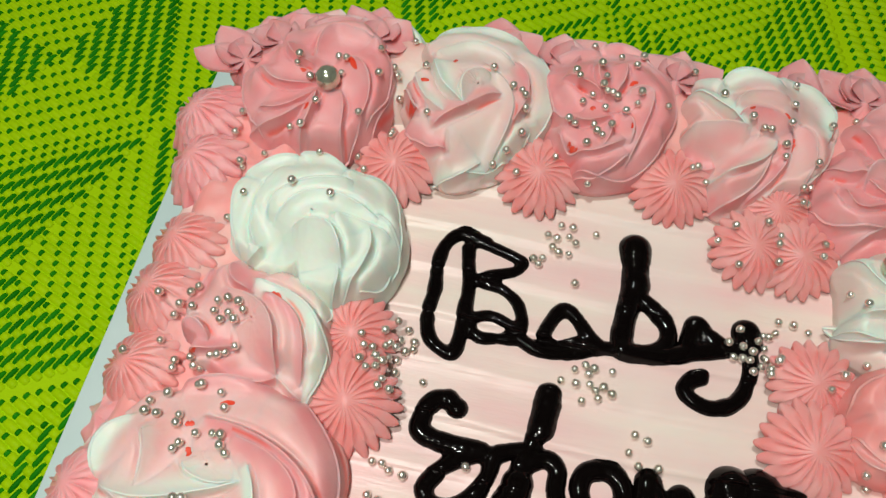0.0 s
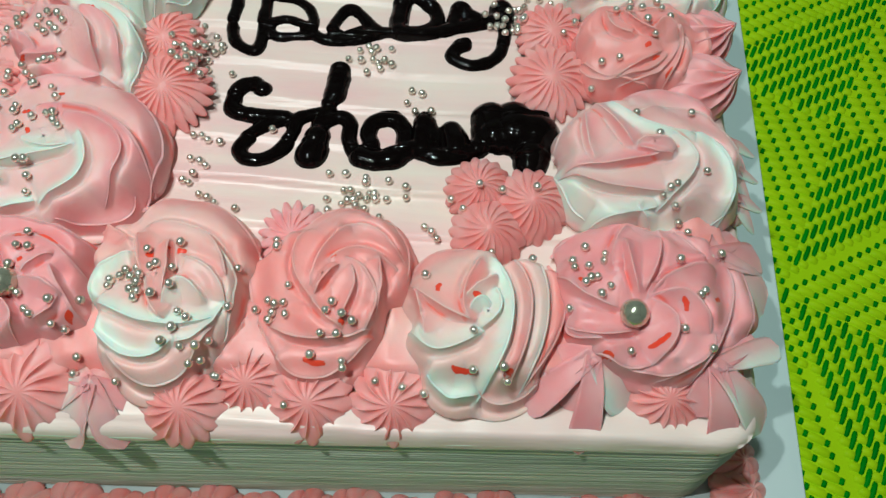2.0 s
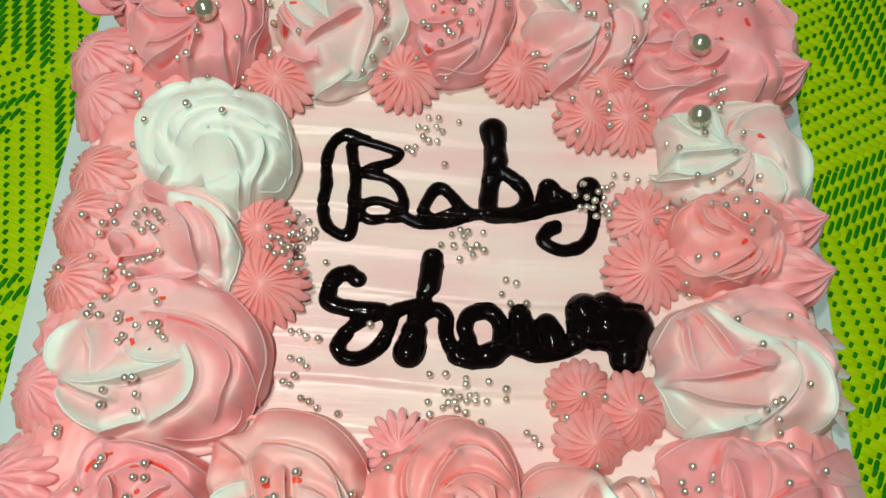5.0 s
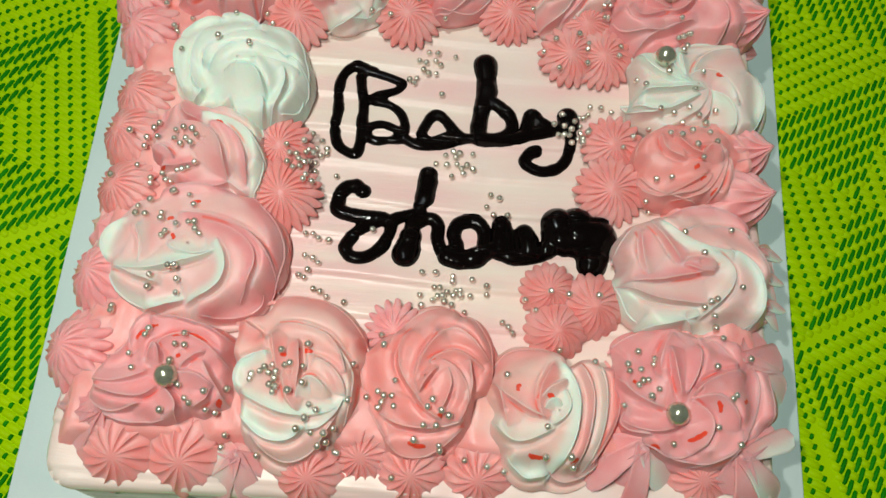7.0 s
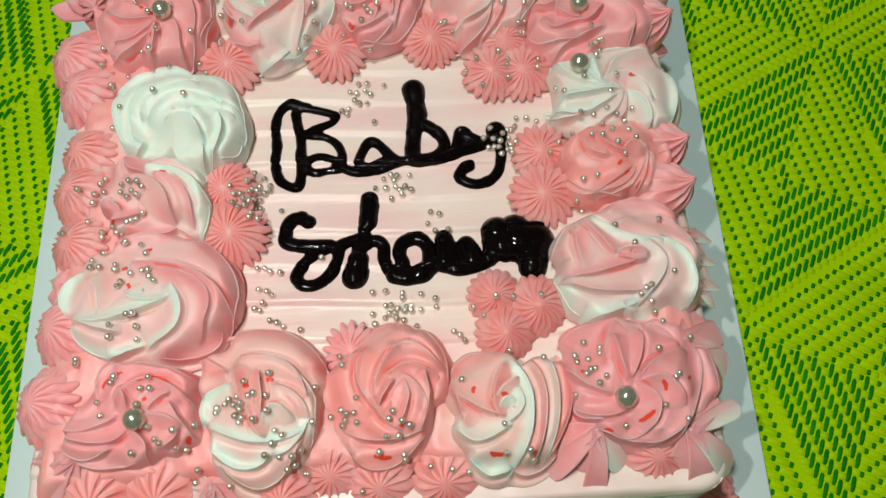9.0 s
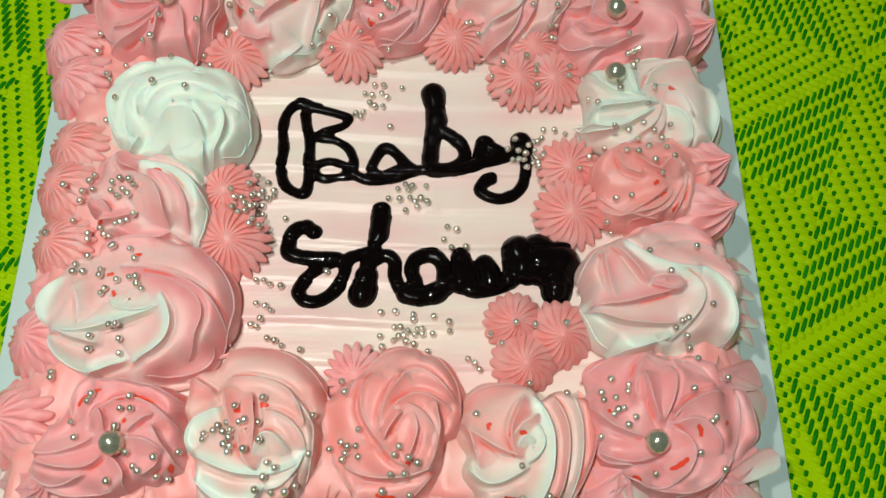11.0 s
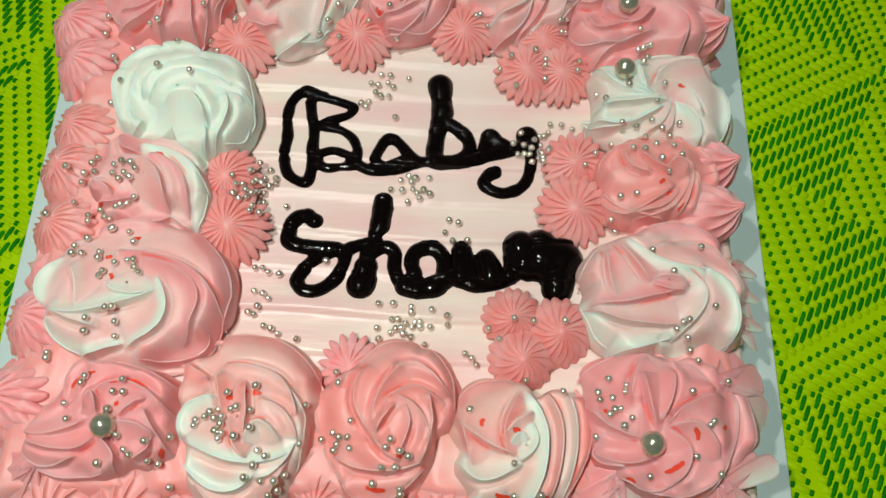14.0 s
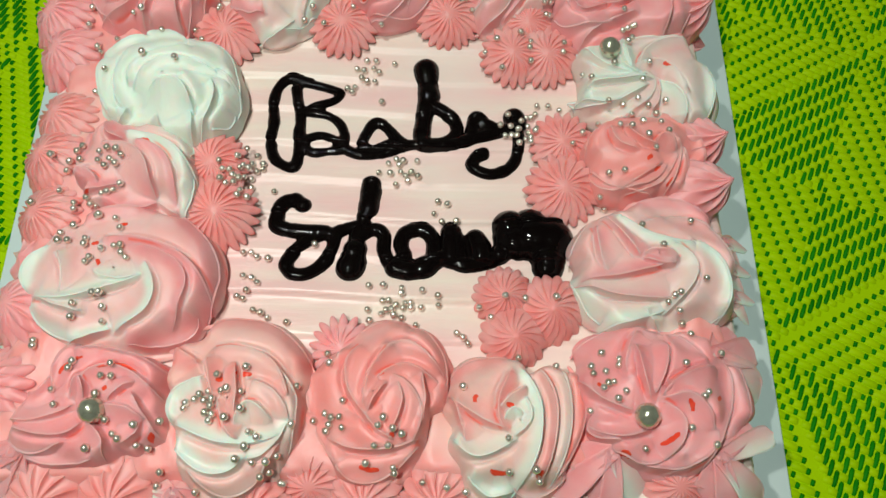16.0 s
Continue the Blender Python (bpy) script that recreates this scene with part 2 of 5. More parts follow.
def cake_top():
    x0, x1, y0, y1 = CX0 - 0.0012, CX1 + 0.0012, CY0 - 0.0012, CY1 + 0.0012
    xs, ys = np.linspace(x0, x1, 90), np.linspace(y0, y1, 260)
    verts, faces = [], []
    for y in ys:
        for x in xs:
            edge = min(x - x0, x1 - x, y - y0, y1 - y)
            dx, dy = max(x0 + 0.016 - x, x - x1 + 0.016, 0), max(y0 + 0.016 - y, y - y1 + 0.016, 0)
            far = math.hypot(dx, dy)
            px, py = x, y
            if dx > 0 and dy > 0:
                edge = min(edge, 0.016 - far)
                if far > 0.016:
                    px += (dx - dx * 0.016 / far) * (1 if x < 0 else -1)
                    py += (dy - dy * 0.016 / far) * (1 if y < 0 else -1)
            f = min(1.0, max(0.0, edge / 0.005))
            drop = 0.006 * (1 - math.sqrt(1 - (1 - f) ** 2))
            verts.append((px, skew(px, py), top_height(x, y) - drop + (0.0012 * (1 - f) + 0.0007 * (1 - smooth(-0.140, -0.120, y))) * noise.noise((x * 75, y * 75, 2.0))))
    w = len(xs)
    for j in range(len(ys) - 1):
        for i in range(w - 1):
            faces.append((j * w + i, j * w + i + 1, (j + 1) * w + i + 1, (j + 1) * w + i))
    child("cake_top", mesh_of("cake_top", verts, faces, TOP), cake, None, "pale pink cream top spread in bands")


cake_core()
cake_body()
cake_top()

# ---- piped cream ----
def blend(values, x):
    """A value from a ring of values, at x turns of its index."""
    i = math.floor(x)
    f = x - i
    f = f * f * (3 - 2 * f)
    return values[i % len(values)] * (1 - f) + values[(i + 1) % len(values)] * f


def petal(a0, r0, a1, r1, a2, r2, wide, tall, lip=0.0, foot=0.0, red=0.0):
    """One lip of a rosette: its crest runs through three places (degrees and millimetres from the centre),
    tall above the cake, wide towards the outside; lip and foot say how white it is at crest and foot."""
    ends = [(r * math.cos(radians(a)), r * math.sin(radians(a))) for a, r in ((a0, r0), (a1, r1), (a2, r2))]
    return ends, wide, tall, lip, foot, red


def crest_line(number, ends, tall, seed, steps=80):
    """The crest of one lip, as arrays along its length: place, outward normal, tangent and height."""
    (x0, y0), (x1, y1), (x2, y2) = ends
    bx, by = 2 * x1 - (x0 + x2) / 2, 2 * y1 - (y0 + y2) / 2
    cx, cy = x1 - (x0 + x2) / 2, y1 - (y0 + y2) / 2
    across = ((y2 - y0) * x1 - (x2 - x0) * y1) + 1.5 * ((y2 - y0) * cx - (x2 - x0) * cy)
    out = 1.0 if across > 0 else -1.0
    u = np.linspace(0, 1, steps + 1)
    x, y = (1 - u) ** 2 * x0 + 2 * u * (1 - u) * bx + u * u * x2, (1 - u) ** 2 * y0 + 2 * u * (1 - u) * by + u * u * y2
    tx, ty = (1 - u) * (bx - x0) + u * (x2 - bx), (1 - u) * (by - y0) + u * (y2 - by)
    size = np.maximum(np.hypot(tx, ty), 1e-6)
    tx, ty = tx / size, ty / size
    end = np.minimum(1.0, np.minimum(u, 1 - u) / 0.30)
    end = np.sqrt(np.maximum(0.0, end * (2 - end)))
    wob = np.array([noise.noise((a * 3.2, number * 2.1, seed)) for a in u])
    fine = np.array([noise.noise((a * 11, number, seed)) for a in u])
    shift = np.array([0.5 * noise.noise((a * 3.0, number * 1.7, seed + 6)) + 0.07 * noise.noise((a * 17, number * 1.7, seed + 7)) for a in u])
    crest = tall - 2.6 * (1 - end) ** 1.5 + 0.6 * wob + 0.12 * fine
    return {"u": u, "x": x + out * ty * shift, "y": y - out * tx * shift, "nx": out * ty, "ny": -out * tx, "tx": tx, "ty": ty, "end": end, "crest": crest}


RIDGE = 3.6
# the bearing in which each rosette spreads over the cake's rim
RIM = {11: 225, 12: 270, 13: 270, 14: 270, 15: 315, 16: 135, 17: 180, 18: 180, 19: 190, 20: 90, 21: 90, 22: 90, 23: 45, 24: 0, 25: 0, 26: 0}


def rose(seed, white, mat, petals, blunt=0.42):
    """A rosette piped with an open star tip: turns of cream, hollow between thin crests that run round the middle
    (blunt: millimetres by which the crests are rounded)."""
    solid = [(k, p) for k, p in enumerate(petals) if not p[5]]
    lines = [crest_line(k, p[0], p[2], seed) for k, p in solid]
    anchor = np.concatenate([np.stack([c["x"] + c["nx"] * p[1] * 0.35, c["y"] + c["ny"] * p[1] * 0.35, c["crest"] - 0.30 * p[1],
                                       np.full(81, 0.5 * p[3] + 0.5 * p[4]), np.full(81, p[1])], 1)[12:-12] for c, (_, p) in zip(lines, solid)])
    far = np.hypot(anchor[:, 0], anchor[:, 1]) + 0.9 - 0.35 * anchor[:, 4]
    bearing = np.arctan2(anchor[:, 1], anchor[:, 0])
    around = 440
    theta = np.arange(around) * 2 * math.pi / around
    extent = []
    for th in theta:
        off = np.abs((bearing - th + math.pi) % (2 * math.pi) - math.pi)
        extent.append(max([20.0] + list(far[off < 0.12]) + list(0.86 * far[off < 0.5])))
    extent = np.array(extent)
    spread = np.array([math.exp(-(k / 7) ** 2) for k in range(-20, 21)])
    extent = sum(w * np.roll(extent, k) for k, w in zip(range(-20, 21), spread)) / spread.sum()
    extent *= 1.01 + 0.10 * (0.5 + 0.5 * np.cos(theta - radians(RIM[seed]))) + 0.02 * np.abs(np.sin(4.5 * theta + seed))

    def field(px, py):
        """Height, whiteness, redness and the lip that each place belongs to."""
        th = np.arctan2(py, px) % (2 * math.pi)
        s = np.hypot(px, py) / np.interp(th, np.append(theta, 2 * math.pi), np.append(extent, extent[0]))
        some = anchor[::4]
        weight = 1 / (((some[:, 0][None] - px[:, None]) ** 2 + (some[:, 1][None] - py[:, None]) ** 2) + 7.0) ** 1.6
        weight /= weight.sum(1, keepdims=True)
        mound = weight @ some[:, 2] + 0.4
        rises, dips = [np.zeros(len(px))], [np.zeros(len(px))]
        pales, reds = [np.clip(0.9 * (weight @ some[:, 3]) + 0.05 * white, 0, 1)], [np.zeros(len(px))]
        for c, (number, (_, wide, tall, lip, foot, _)) in zip(lines, solid):
            near = np.argmin((c["x"][None] - px[:, None]) ** 2 + (c["y"][None] - py[:, None]) ** 2, 1)
            dx, dy = px - c["x"][near], py - c["y"][near]
            along = dx * c["tx"][near] + dy * c["ty"][near]
            step = math.hypot(c["x"][41] - c["x"][40], c["y"][41] - c["y"][40]) + 1e-6
            at = np.clip(near + np.clip(along / step, -0.5, 0.5), 0, 80)
            past = np.where((near == 0) & (along < 0) | (near == 80) & (along > 0), np.abs(along), 0.0)
            d = dx * c["nx"][near] + dy * c["ny"][near]
            end, u = np.interp(at, np.arange(81), c["end"]), at / 80
            soft = np.sqrt(d * d + blunt * blunt) - blunt
            amount = (0.35 + 0.65 * end) * (1 + 0.18 * np.sin(3 * u + number)) * np.exp(-(past / 1.5) ** 2)
            rises.append(RIDGE * amount * np.where(d > 0, np.exp(-soft / 0.62), np.exp(-soft / 3.8)))
            dips.append(-0.60 * RIDGE * amount * np.where(d > 0, np.exp(-((d - 1.4) / 1.2) ** 2), 0.0))
            f = np.minimum(soft / (1.7 * wide), 1.0)
            share = np.clip((f - 0.04) / 0.58, 0, 1)
            share = share * share * (3 - 2 * share)
            waver = 0.10 * np.sin(5 * u + number * 1.7 + seed) * (lip + foot > 0)
            pales.append(np.clip(np.where(d > 0, 0.5 * (lip + foot), lip * (1 - share) + (0.2 * lip + 0.65 * foot) * share) + waver, 0, 1))
            gel = np.clip((np.sin(4.1 * u + number * 2.7 + seed * 1.3) - 0.72) * 5, 0, 1) if tall > 13 and lip < 0.8 else 0.0
            reds.append(gel * np.clip((soft - 0.6) * 2, 0, 1) * np.clip((2.0 - soft) * 1.5, 0, 1) * (d > 0) * (past == 0) * 0.62)
        rises, pales, reds = np.array(rises), np.array(pales), np.array(reds)
        top = rises.max(0)
        z = mound + top + np.array(dips).min(0) * np.exp(-top / 1.2)
        mixing = np.exp((rises - top) / 0.35)
        mixing /= mixing.sum(0)
        z += 0.30 * np.sin(0.23 * px + seed) * np.sin(0.27 * py + 2 * seed)
        z += 0.9 * (np.abs(np.sin(4.5 * th + seed)) - 0.6) * np.clip((s - 0.75) / 0.12, 0, 1)
        edge = np.clip((s - 0.79) / 0.21, 0, 1)
        return z - (z + 1.0) * 0.72 * edge ** 2.2, (pales * mixing).sum(0), reds.max(0), rises[1:].argmax(0)

    rings = np.concatenate([np.linspace(0.012, 0.972, 88), [0.98, 0.99, 1.0, 0.975, 0.95]])
    count = len(rings)
    gx, gy = (rings[:, None] * (extent * np.cos(theta))[None]).ravel(), (rings[:, None] * (extent * np.sin(theta))[None]).ravel()
    z, pale, red, owner = field(gx, gy)
    z = z.reshape(count, around)
    z[:6] = z[:6].mean(1, keepdims=True) * np.linspace(0.8, 0, 6)[:, None] + z[:6] * np.linspace(0.2, 1, 6)[:, None]
    # even out the crowded places near the middle
    turns = np.fft.fftfreq(around, 1 / around)
    for k in range(count):
        blur = max(0.5, 0.40 / (2 * math.pi * rings[k] * float(extent.mean()) / around))
        z[k] = np.fft.ifft(np.fft.fft(z[k]) * np.exp(-0.5 * (turns * 2 * math.pi * blur / around) ** 2)).real
    z[-2], z[-1] = z[-3] * 0.4 - 1.0, -3.0
    place = np.stack([gx, gy, z.ravel()], 1) / 1000
    grid = place.reshape(count, around, 3)
    du = np.roll(grid, -1, 1) - np.roll(grid, 1, 1)
    dv = np.gradient(grid, axis=0)
    normal = np.cross(dv, du)
    normal = (normal / np.maximum(np.linalg.norm(normal, axis=2, keepdims=True), 1e-12)).reshape(-1, 3)
    owner = owner.reshape(count, around)
    k, j = np.meshgrid(np.arange(count - 1), np.arange(around), indexing="ij")
    quads = np.stack([k * around + j, (k + 1) * around + j, (k + 1) * around + (j + 1) % around, k * around + (j + 1) % around], 2).reshape(-1, 4)
    whose = owner[:-1].ravel()

    # every lip keeps its largest stretch; loose scraps go to the lip beside them
    tiles = whose.reshape(count - 1, around)
    for _ in range(3):
        mark, pieces = np.full(tiles.shape, -1), []
        for a in range(count - 1):
            for b in range(around):
                if mark[a, b] < 0:
                    n, stack, cells, beside = tiles[a, b], [(a, b)], [], {}
                    mark[a, b] = len(pieces)
                    while stack:
                        i, j = stack.pop()
                        cells.append((i, j))
                        for p, q in ((i + 1, j), (i - 1, j), (i, (j + 1) % around), (i, (j - 1) % around)):
                            if 0 <= p < count - 1:
                                if tiles[p, q] != n:
                                    beside[tiles[p, q]] = beside.get(tiles[p, q], 0) + 1
                                elif mark[p, q] < 0:
                                    mark[p, q] = len(pieces)
                                    stack.append((p, q))
                    pieces.append((n, cells, beside))
        largest = {}
        for n, cells, _ in pieces:
            largest[n] = max(largest.get(n, 0), len(cells))
        for n, cells, beside in pieces:
            if beside and (len(cells) < largest[n] or len(cells) < 40):
                tiles[tuple(np.array(cells).T)] = max(beside, key=beside.get)
    whose = tiles.ravel()

    def patch(name, chosen):
        used, flat = np.unique(chosen, return_inverse=True)
        colours = np.stack([pale[used], red[used], np.zeros(len(used)), np.ones(len(used))], 1)
        me = mesh_of(name, place[used].tolist(), flat.reshape(-1, 4).tolist(), mat, tint=colours)
        me.normals_split_custom_set_from_vertices(normal[used].tolist())
        return me

    lips = [(patch("petal", quads[whose == n]), "white cream lip" if solid[n][1][3] > 0.75 else "") for n in range(len(solid)) if (whose == n).sum() > 2]
    # the full body that the lips lie on
    few = list(range(0, count - 3, 6)) + [count - 1]
    low = grid[few][:, ::10] - np.array([0, 0, 0.0030])
    n = low.shape[1]
    faces = [(a * n + b, (a + 1) * n + b, (a + 1) * n + (b + 1) % n, a * n + (b + 1) % n) for a in range(len(few) - 1) for b in range(n)] + [tuple(range(n))]
    hue = np.stack([pale, red * 0, red * 0, red * 0 + 1], 1).reshape(count, around, 4)[few][:, ::10].reshape(-1, 4)
    body = mesh_of("rosette", low.reshape(-1, 3).tolist(), faces, mat, tint=hue)
    # the thin free edge of each lip, leaning outwards over the turn below
    outs, ups = np.array([-1.5, -0.95, -0.5, -0.12, 0.30, 0.46, 0.38, 0.18, 0.45]), (None, None, None, 0.14, 0.16, 0.02, -0.4, -1.1, None)
    for c, (number, (_, _, tall, lip, foot, _)) in zip(lines, solid):
        grow = np.minimum(1.0, c["end"] * 1.15)
        d = outs[None] * (0.35 + 0.65 * grow[:, None])
        px, py = c["x"][:, None] + c["nx"][:, None] * d, c["y"][:, None] + c["ny"][:, None] * d
        ground = field(px.ravel(), py.ravel())[0].reshape(px.shape)
        pz = np.stack([ground[:, k] - (0.6, 0.4, 0.12)[min(k, 2)] - 0.5 * (k == 8) if up is None else ground[:, 3] + up * grow - 0.3 * (1 - grow) for k, up in enumerate(ups)], 1)
        ahead = field((c["x"] + c["nx"] * 1.6), (c["y"] + c["ny"] * 1.6))[0]
        if (ground[:, 3] - ahead > 0.6).mean() > 0.3:
            faces = [(a * 9 + b, a * 9 + b + 1, a * 9 + b + 10, a * 9 + b + 9) for a in range(80) for b in range(8)]
            if c["nx"][40] * c["ty"][40] - c["ny"][40] * c["tx"][40] < 0:
                faces = [f[::-1] for f in faces]
            shade = [(min(1.0, max(0.0, lip * (1 - 0.12 * abs(b - 4)) + 0.05)), 0, 0, 1) for _ in range(81) for b in range(9)]
            lips.append((mesh_of("petal_edge", (np.stack([px, py, pz], 2).reshape(-1, 3) / 1000).tolist(), faces, mat, tint=shade), ""))
    # ribbons of red gel lying in the folds
    for number, (ends, _, _, _, _, gel) in enumerate(petals):
        if gel:
            (x0, y0), (x1, y1), (x2, y2) = ends
            c = crest_line(number, ((x0 * 0.6 + x1 * 0.4, y0 * 0.6 + y1 * 0.4), (x1, y1), (x2 * 0.6 + x1 * 0.4, y2 * 0.6 + y1 * 0.4)), 0, seed, 12)
            side = np.array([-1.5, -0.8, 0.0, 0.8, 1.5])
            thick = 0.26 * np.sqrt(np.maximum(0, 1 - (side / 1.5) ** 2))
            wide = np.array([(0.22 + 0.68 * e) * (1 + 0.25 * noise.noise((a * 5, number, seed))) for a, e in zip(c["u"], c["end"])])
            px, py = (c["x"][:, None] + c["nx"][:, None] * side * wide[:, None]).ravel(), (c["y"][:, None] + c["ny"][:, None] * side * wide[:, None]).ravel()
            pz = field(px, py)[0] + (thick[None] * wide[:, None]).ravel() - 0.15
            faces = [(a * 5 + b, a * 5 + b + 1, a * 5 + b + 6, a * 5 + b + 5) for a in range(12) for b in range(4)]
            lips.append((mesh_of("gel_streak", (np.stack([px, py, pz], 1) / 1000).tolist(), faces, mat, tint=[(0, 1, 0, 1)] * len(px)), "red gel streak"))
    return body, lips


def ridged(name, R, H, ribs, seed, whites=(0.0,), twist=0.25, deep=0.14, notch=0.16, point=0.25, mat=CORAL, red=0.0, sharp=0.0):
    """A drop star: straight ribs rising to a soft tip, with pointed ends at its foot."""
    rnd = random.Random(seed)
    fine = sharp > 0
    qs = (0.0, 0.035, 0.09, 0.18, 0.34, 0.5, 0.66, 0.82, 0.91, 0.965) if fine else (0.0, 0.05, 0.13, 0.23, 0.34, 0.45, 0.56, 0.67, 0.78, 0.88, 0.95)
    rings = [0.10, 0.20, 0.31, 0.42, 0.53, 0.64, 0.75, 0.85, 0.93, 0.985, 1.0, 0.96]
    jit = [rnd.uniform(-0.12, 0.12) for _ in range(ribs)]
    long = [rnd.uniform(0.9, 1.12) for _ in range(ribs)]
    verts, tint, faces = [(0, 0, H * (1 + point * 0.4))], [(whites[0], 0, 0, 1)], []
    n = ribs * len(qs)
    for k, s in enumerate(rings):
        dome = H * max(0.0, 1 - s ** (2.3 if fine else 1.75)) ** 0.85 + point * H * 0.4 * math.exp(-(s / 0.16) ** 2)
        env = smooth(0.02, 0.30, s) if fine and point > 0.5 else smooth(0.12, 0.62, s) if fine else min(1.0, s / 0.35)
        for i in range(ribs):
            for q in qs:
                a = 2 * math.pi * (i + q + jit[i] * math.sin(math.pi * q)) / ribs
                prof = math.sin(math.pi * q) ** (0.85 if fine else 0.5) if 0 < q < 1 else 0.0
                ridge = abs(2 * q - 1) ** (sharp * 2.2) * 1.25 if fine else prof
                th = a + twist * (1 - s) + 0.05 * noise.noise((s * 2, i * 1.3, seed))
                rr = R * s * (1 + notch * (prof * long[i] - 0.6) * s ** (2.5 if fine else 1.5))
                z = dome + deep * R * env * (ridge - 0.6) * (1 - 0.3 * s)
                if k == len(rings) - 1:
                    z = -0.003
                verts.append((rr * math.cos(th), rr * math.sin(th), z))
                w = blend(whites, (i + q) * len(whites) / ribs) + 0.12 * noise.noise((i * 0.9, s * 4, seed))
                r = red * (q < 0.05) * max(0.0, noise.noise((i * 1.1, s * 2.0, seed + 5)) * 2 - 0.4)
                tint.append((min(1, max(0, w)), min(1, r), 0, 1))
    for j in range(n):
        faces.append((0, 1 + j, 1 + (j + 1) % n))
    for k in range(len(rings) - 1):
        o = 1 + k * n
        for j in range(n):
            faces.append((o + j, o + n + j, o + n + (j + 1) % n, o + (j + 1) % n))
    return mesh_of(name, verts, faces, mat, tint=tint)


def leaning(x, y, z, lean, toward, spin):
    """A pose leaning by so many degrees towards a compass angle (0 is +x, 90 is +y)."""
    return Matrix.Translation((x, y, z)) @ Matrix.Rotation(radians(toward), 4, "Z") @ Matrix.Rotation(radians(lean), 4, "Y") @ Matrix.Rotation(radians(spin - toward), 4, "Z")


def rosette(x, y, me, spin=0.0, lean=0.0, toward=0.0, z=TOPZ, label=""):
    me, lips = me if isinstance(me, tuple) else (me, ())
    ob = child("rosette", me, cake, leaning(x, y, z, lean, toward, spin), label)
    for lip, text in lips:
        child(lip.name.split(".")[0], lip, ob, None, text)
    return ob


def star(x, y, me, spin=0.0, lean=0.0, toward=0.0, z=TOPZ, label=""):
    return child("piped_star", me, cake, leaning(x, y, z, lean, toward, spin), label)


def border_cream():
    """Cream smeared along the rim, on which the rosettes stand and which shows between them."""
    xs, ys = np.linspace(CX0, CX1, 150), np.linspace(CY0 + 0.008, CY1, 150)
    verts, faces, tint, index = [], [], [], {}
    for j, y in enumerate(ys):
        for i, x in enumerate(xs):
            side, front, back = min(x - CX0, CX1 - x), y - CY0, CY1 - y
            ragged = 0.006 * noise.noise((x * 28, y * 28, 7.0)) + 0.003 * noise.noise((x * 90, y * 90, 2.0))
            inside = min(side, front - 0.004, back)
            h = 0.012 * smooth(0.002, 0.012, min(side, front - 0.012, back)) * (1 - smooth(0.040, 0.052, inside + ragged)) - 0.004
            h += (0.0030 * (0.35 - abs(noise.noise((x * 55, y * 55, 1.0))) * 2) + 0.0015 * noise.noise((x * 45, y * 45, 1.0)) + 0.0009 * noise.noise((x * 140, y * 110, 4.0))) * (h > -0.003)
            index[(i, j)] = len(verts)
            verts.append((x, skew(x, y), TOPZ + h))
            tint.append((max(0.0, min(1.0, 0.9 * noise.noise((x * 22, y * 22, 9.0)) - 0.1)), max(0.0, min(1.0, 5 * noise.noise((x * 60, y * 60, 3.0)) - 2.2)), 0, 1))
    for j in range(149):
        for i in range(149):
            quad = [index[(i, j)], index[(i + 1, j)], index[(i + 1, j + 1)], index[(i, j + 1)]]
            if max(verts[k][2] for k in quad) > TOPZ - 0.0025:
                faces.append(quad)
    child("border_cream", mesh_of("border_cream", verts, faces, SALMON, tint=tint), cake, None, "pink cream smeared along the cake's rim under the rosettes")


border_cream()

# front row
rosette(-0.0948, -0.1046, rose(11, 0, PINK, [
    petal(169, 15.1, 138, 23.1, 112, 26.0, 6, 16.1, 0, 0),
    petal(118, 21.8, 60, 21.2, 8, 34.1, 6, 18.5, 0, 0),
    petal(127, 7.4, 58, 14.3, 359, 26.2, 6, 21.3, 0, 0),
    petal(5, 15.6, 340, 23.0, 328, 35.2, 6, 16.1, 0, 0),
    petal(347, 7.1, 18, 12.7, 17, 17.0, 6, 22.7, 0, 0),
    petal(326, 6.1, 343, 16.2, 338, 23.4, 6, 22.7, 0, 0),
    petal(338, 21.9, 324, 22.9, 308, 21.7, 6, 18.5, 0, 0),
    petal(269, 9.9, 293, 17.1, 284, 24.1, 6, 19.9, 0, 0),
    petal(202, 30.5, 230, 18.3, 257, 9.8, 6, 19.9, 0, 0),
    petal(191, 34.5, 203, 22.4, 206, 7.9, 6, 19.9, 0, 0),
    petal(203, 35.5, 222, 30.2, 243, 18.8, 6, 11.4, 0, 0),
    petal(218, 33.8, 243, 27.1, 276, 22.6, 6, 9.1, 0, 0),
    petal(173, 29.7, 173, 21.9, 145, 20.1, 6, 16.1, 0, 0),
    petal(173, 7.2, 122, 8.5, 192, 2.4, 6, 22.7, 0, 0),
    petal(156, 15.7, 136, 17.9, 84, 18.7, 1.5, 18, red=1.0),
    petal(115, 10.1, 57, 14.8, 17, 23.8, 1.5, 18, red=1.0),
    petal(322, 27.8, 329, 27.6, 334, 28.4, 1.5, 18, red=1.0),
    petal(29, 3.9, 33, 6.3, 34, 7.7, 1.5, 18, red=1.0),
]), label="pink swirled rosette with red gel streaks")
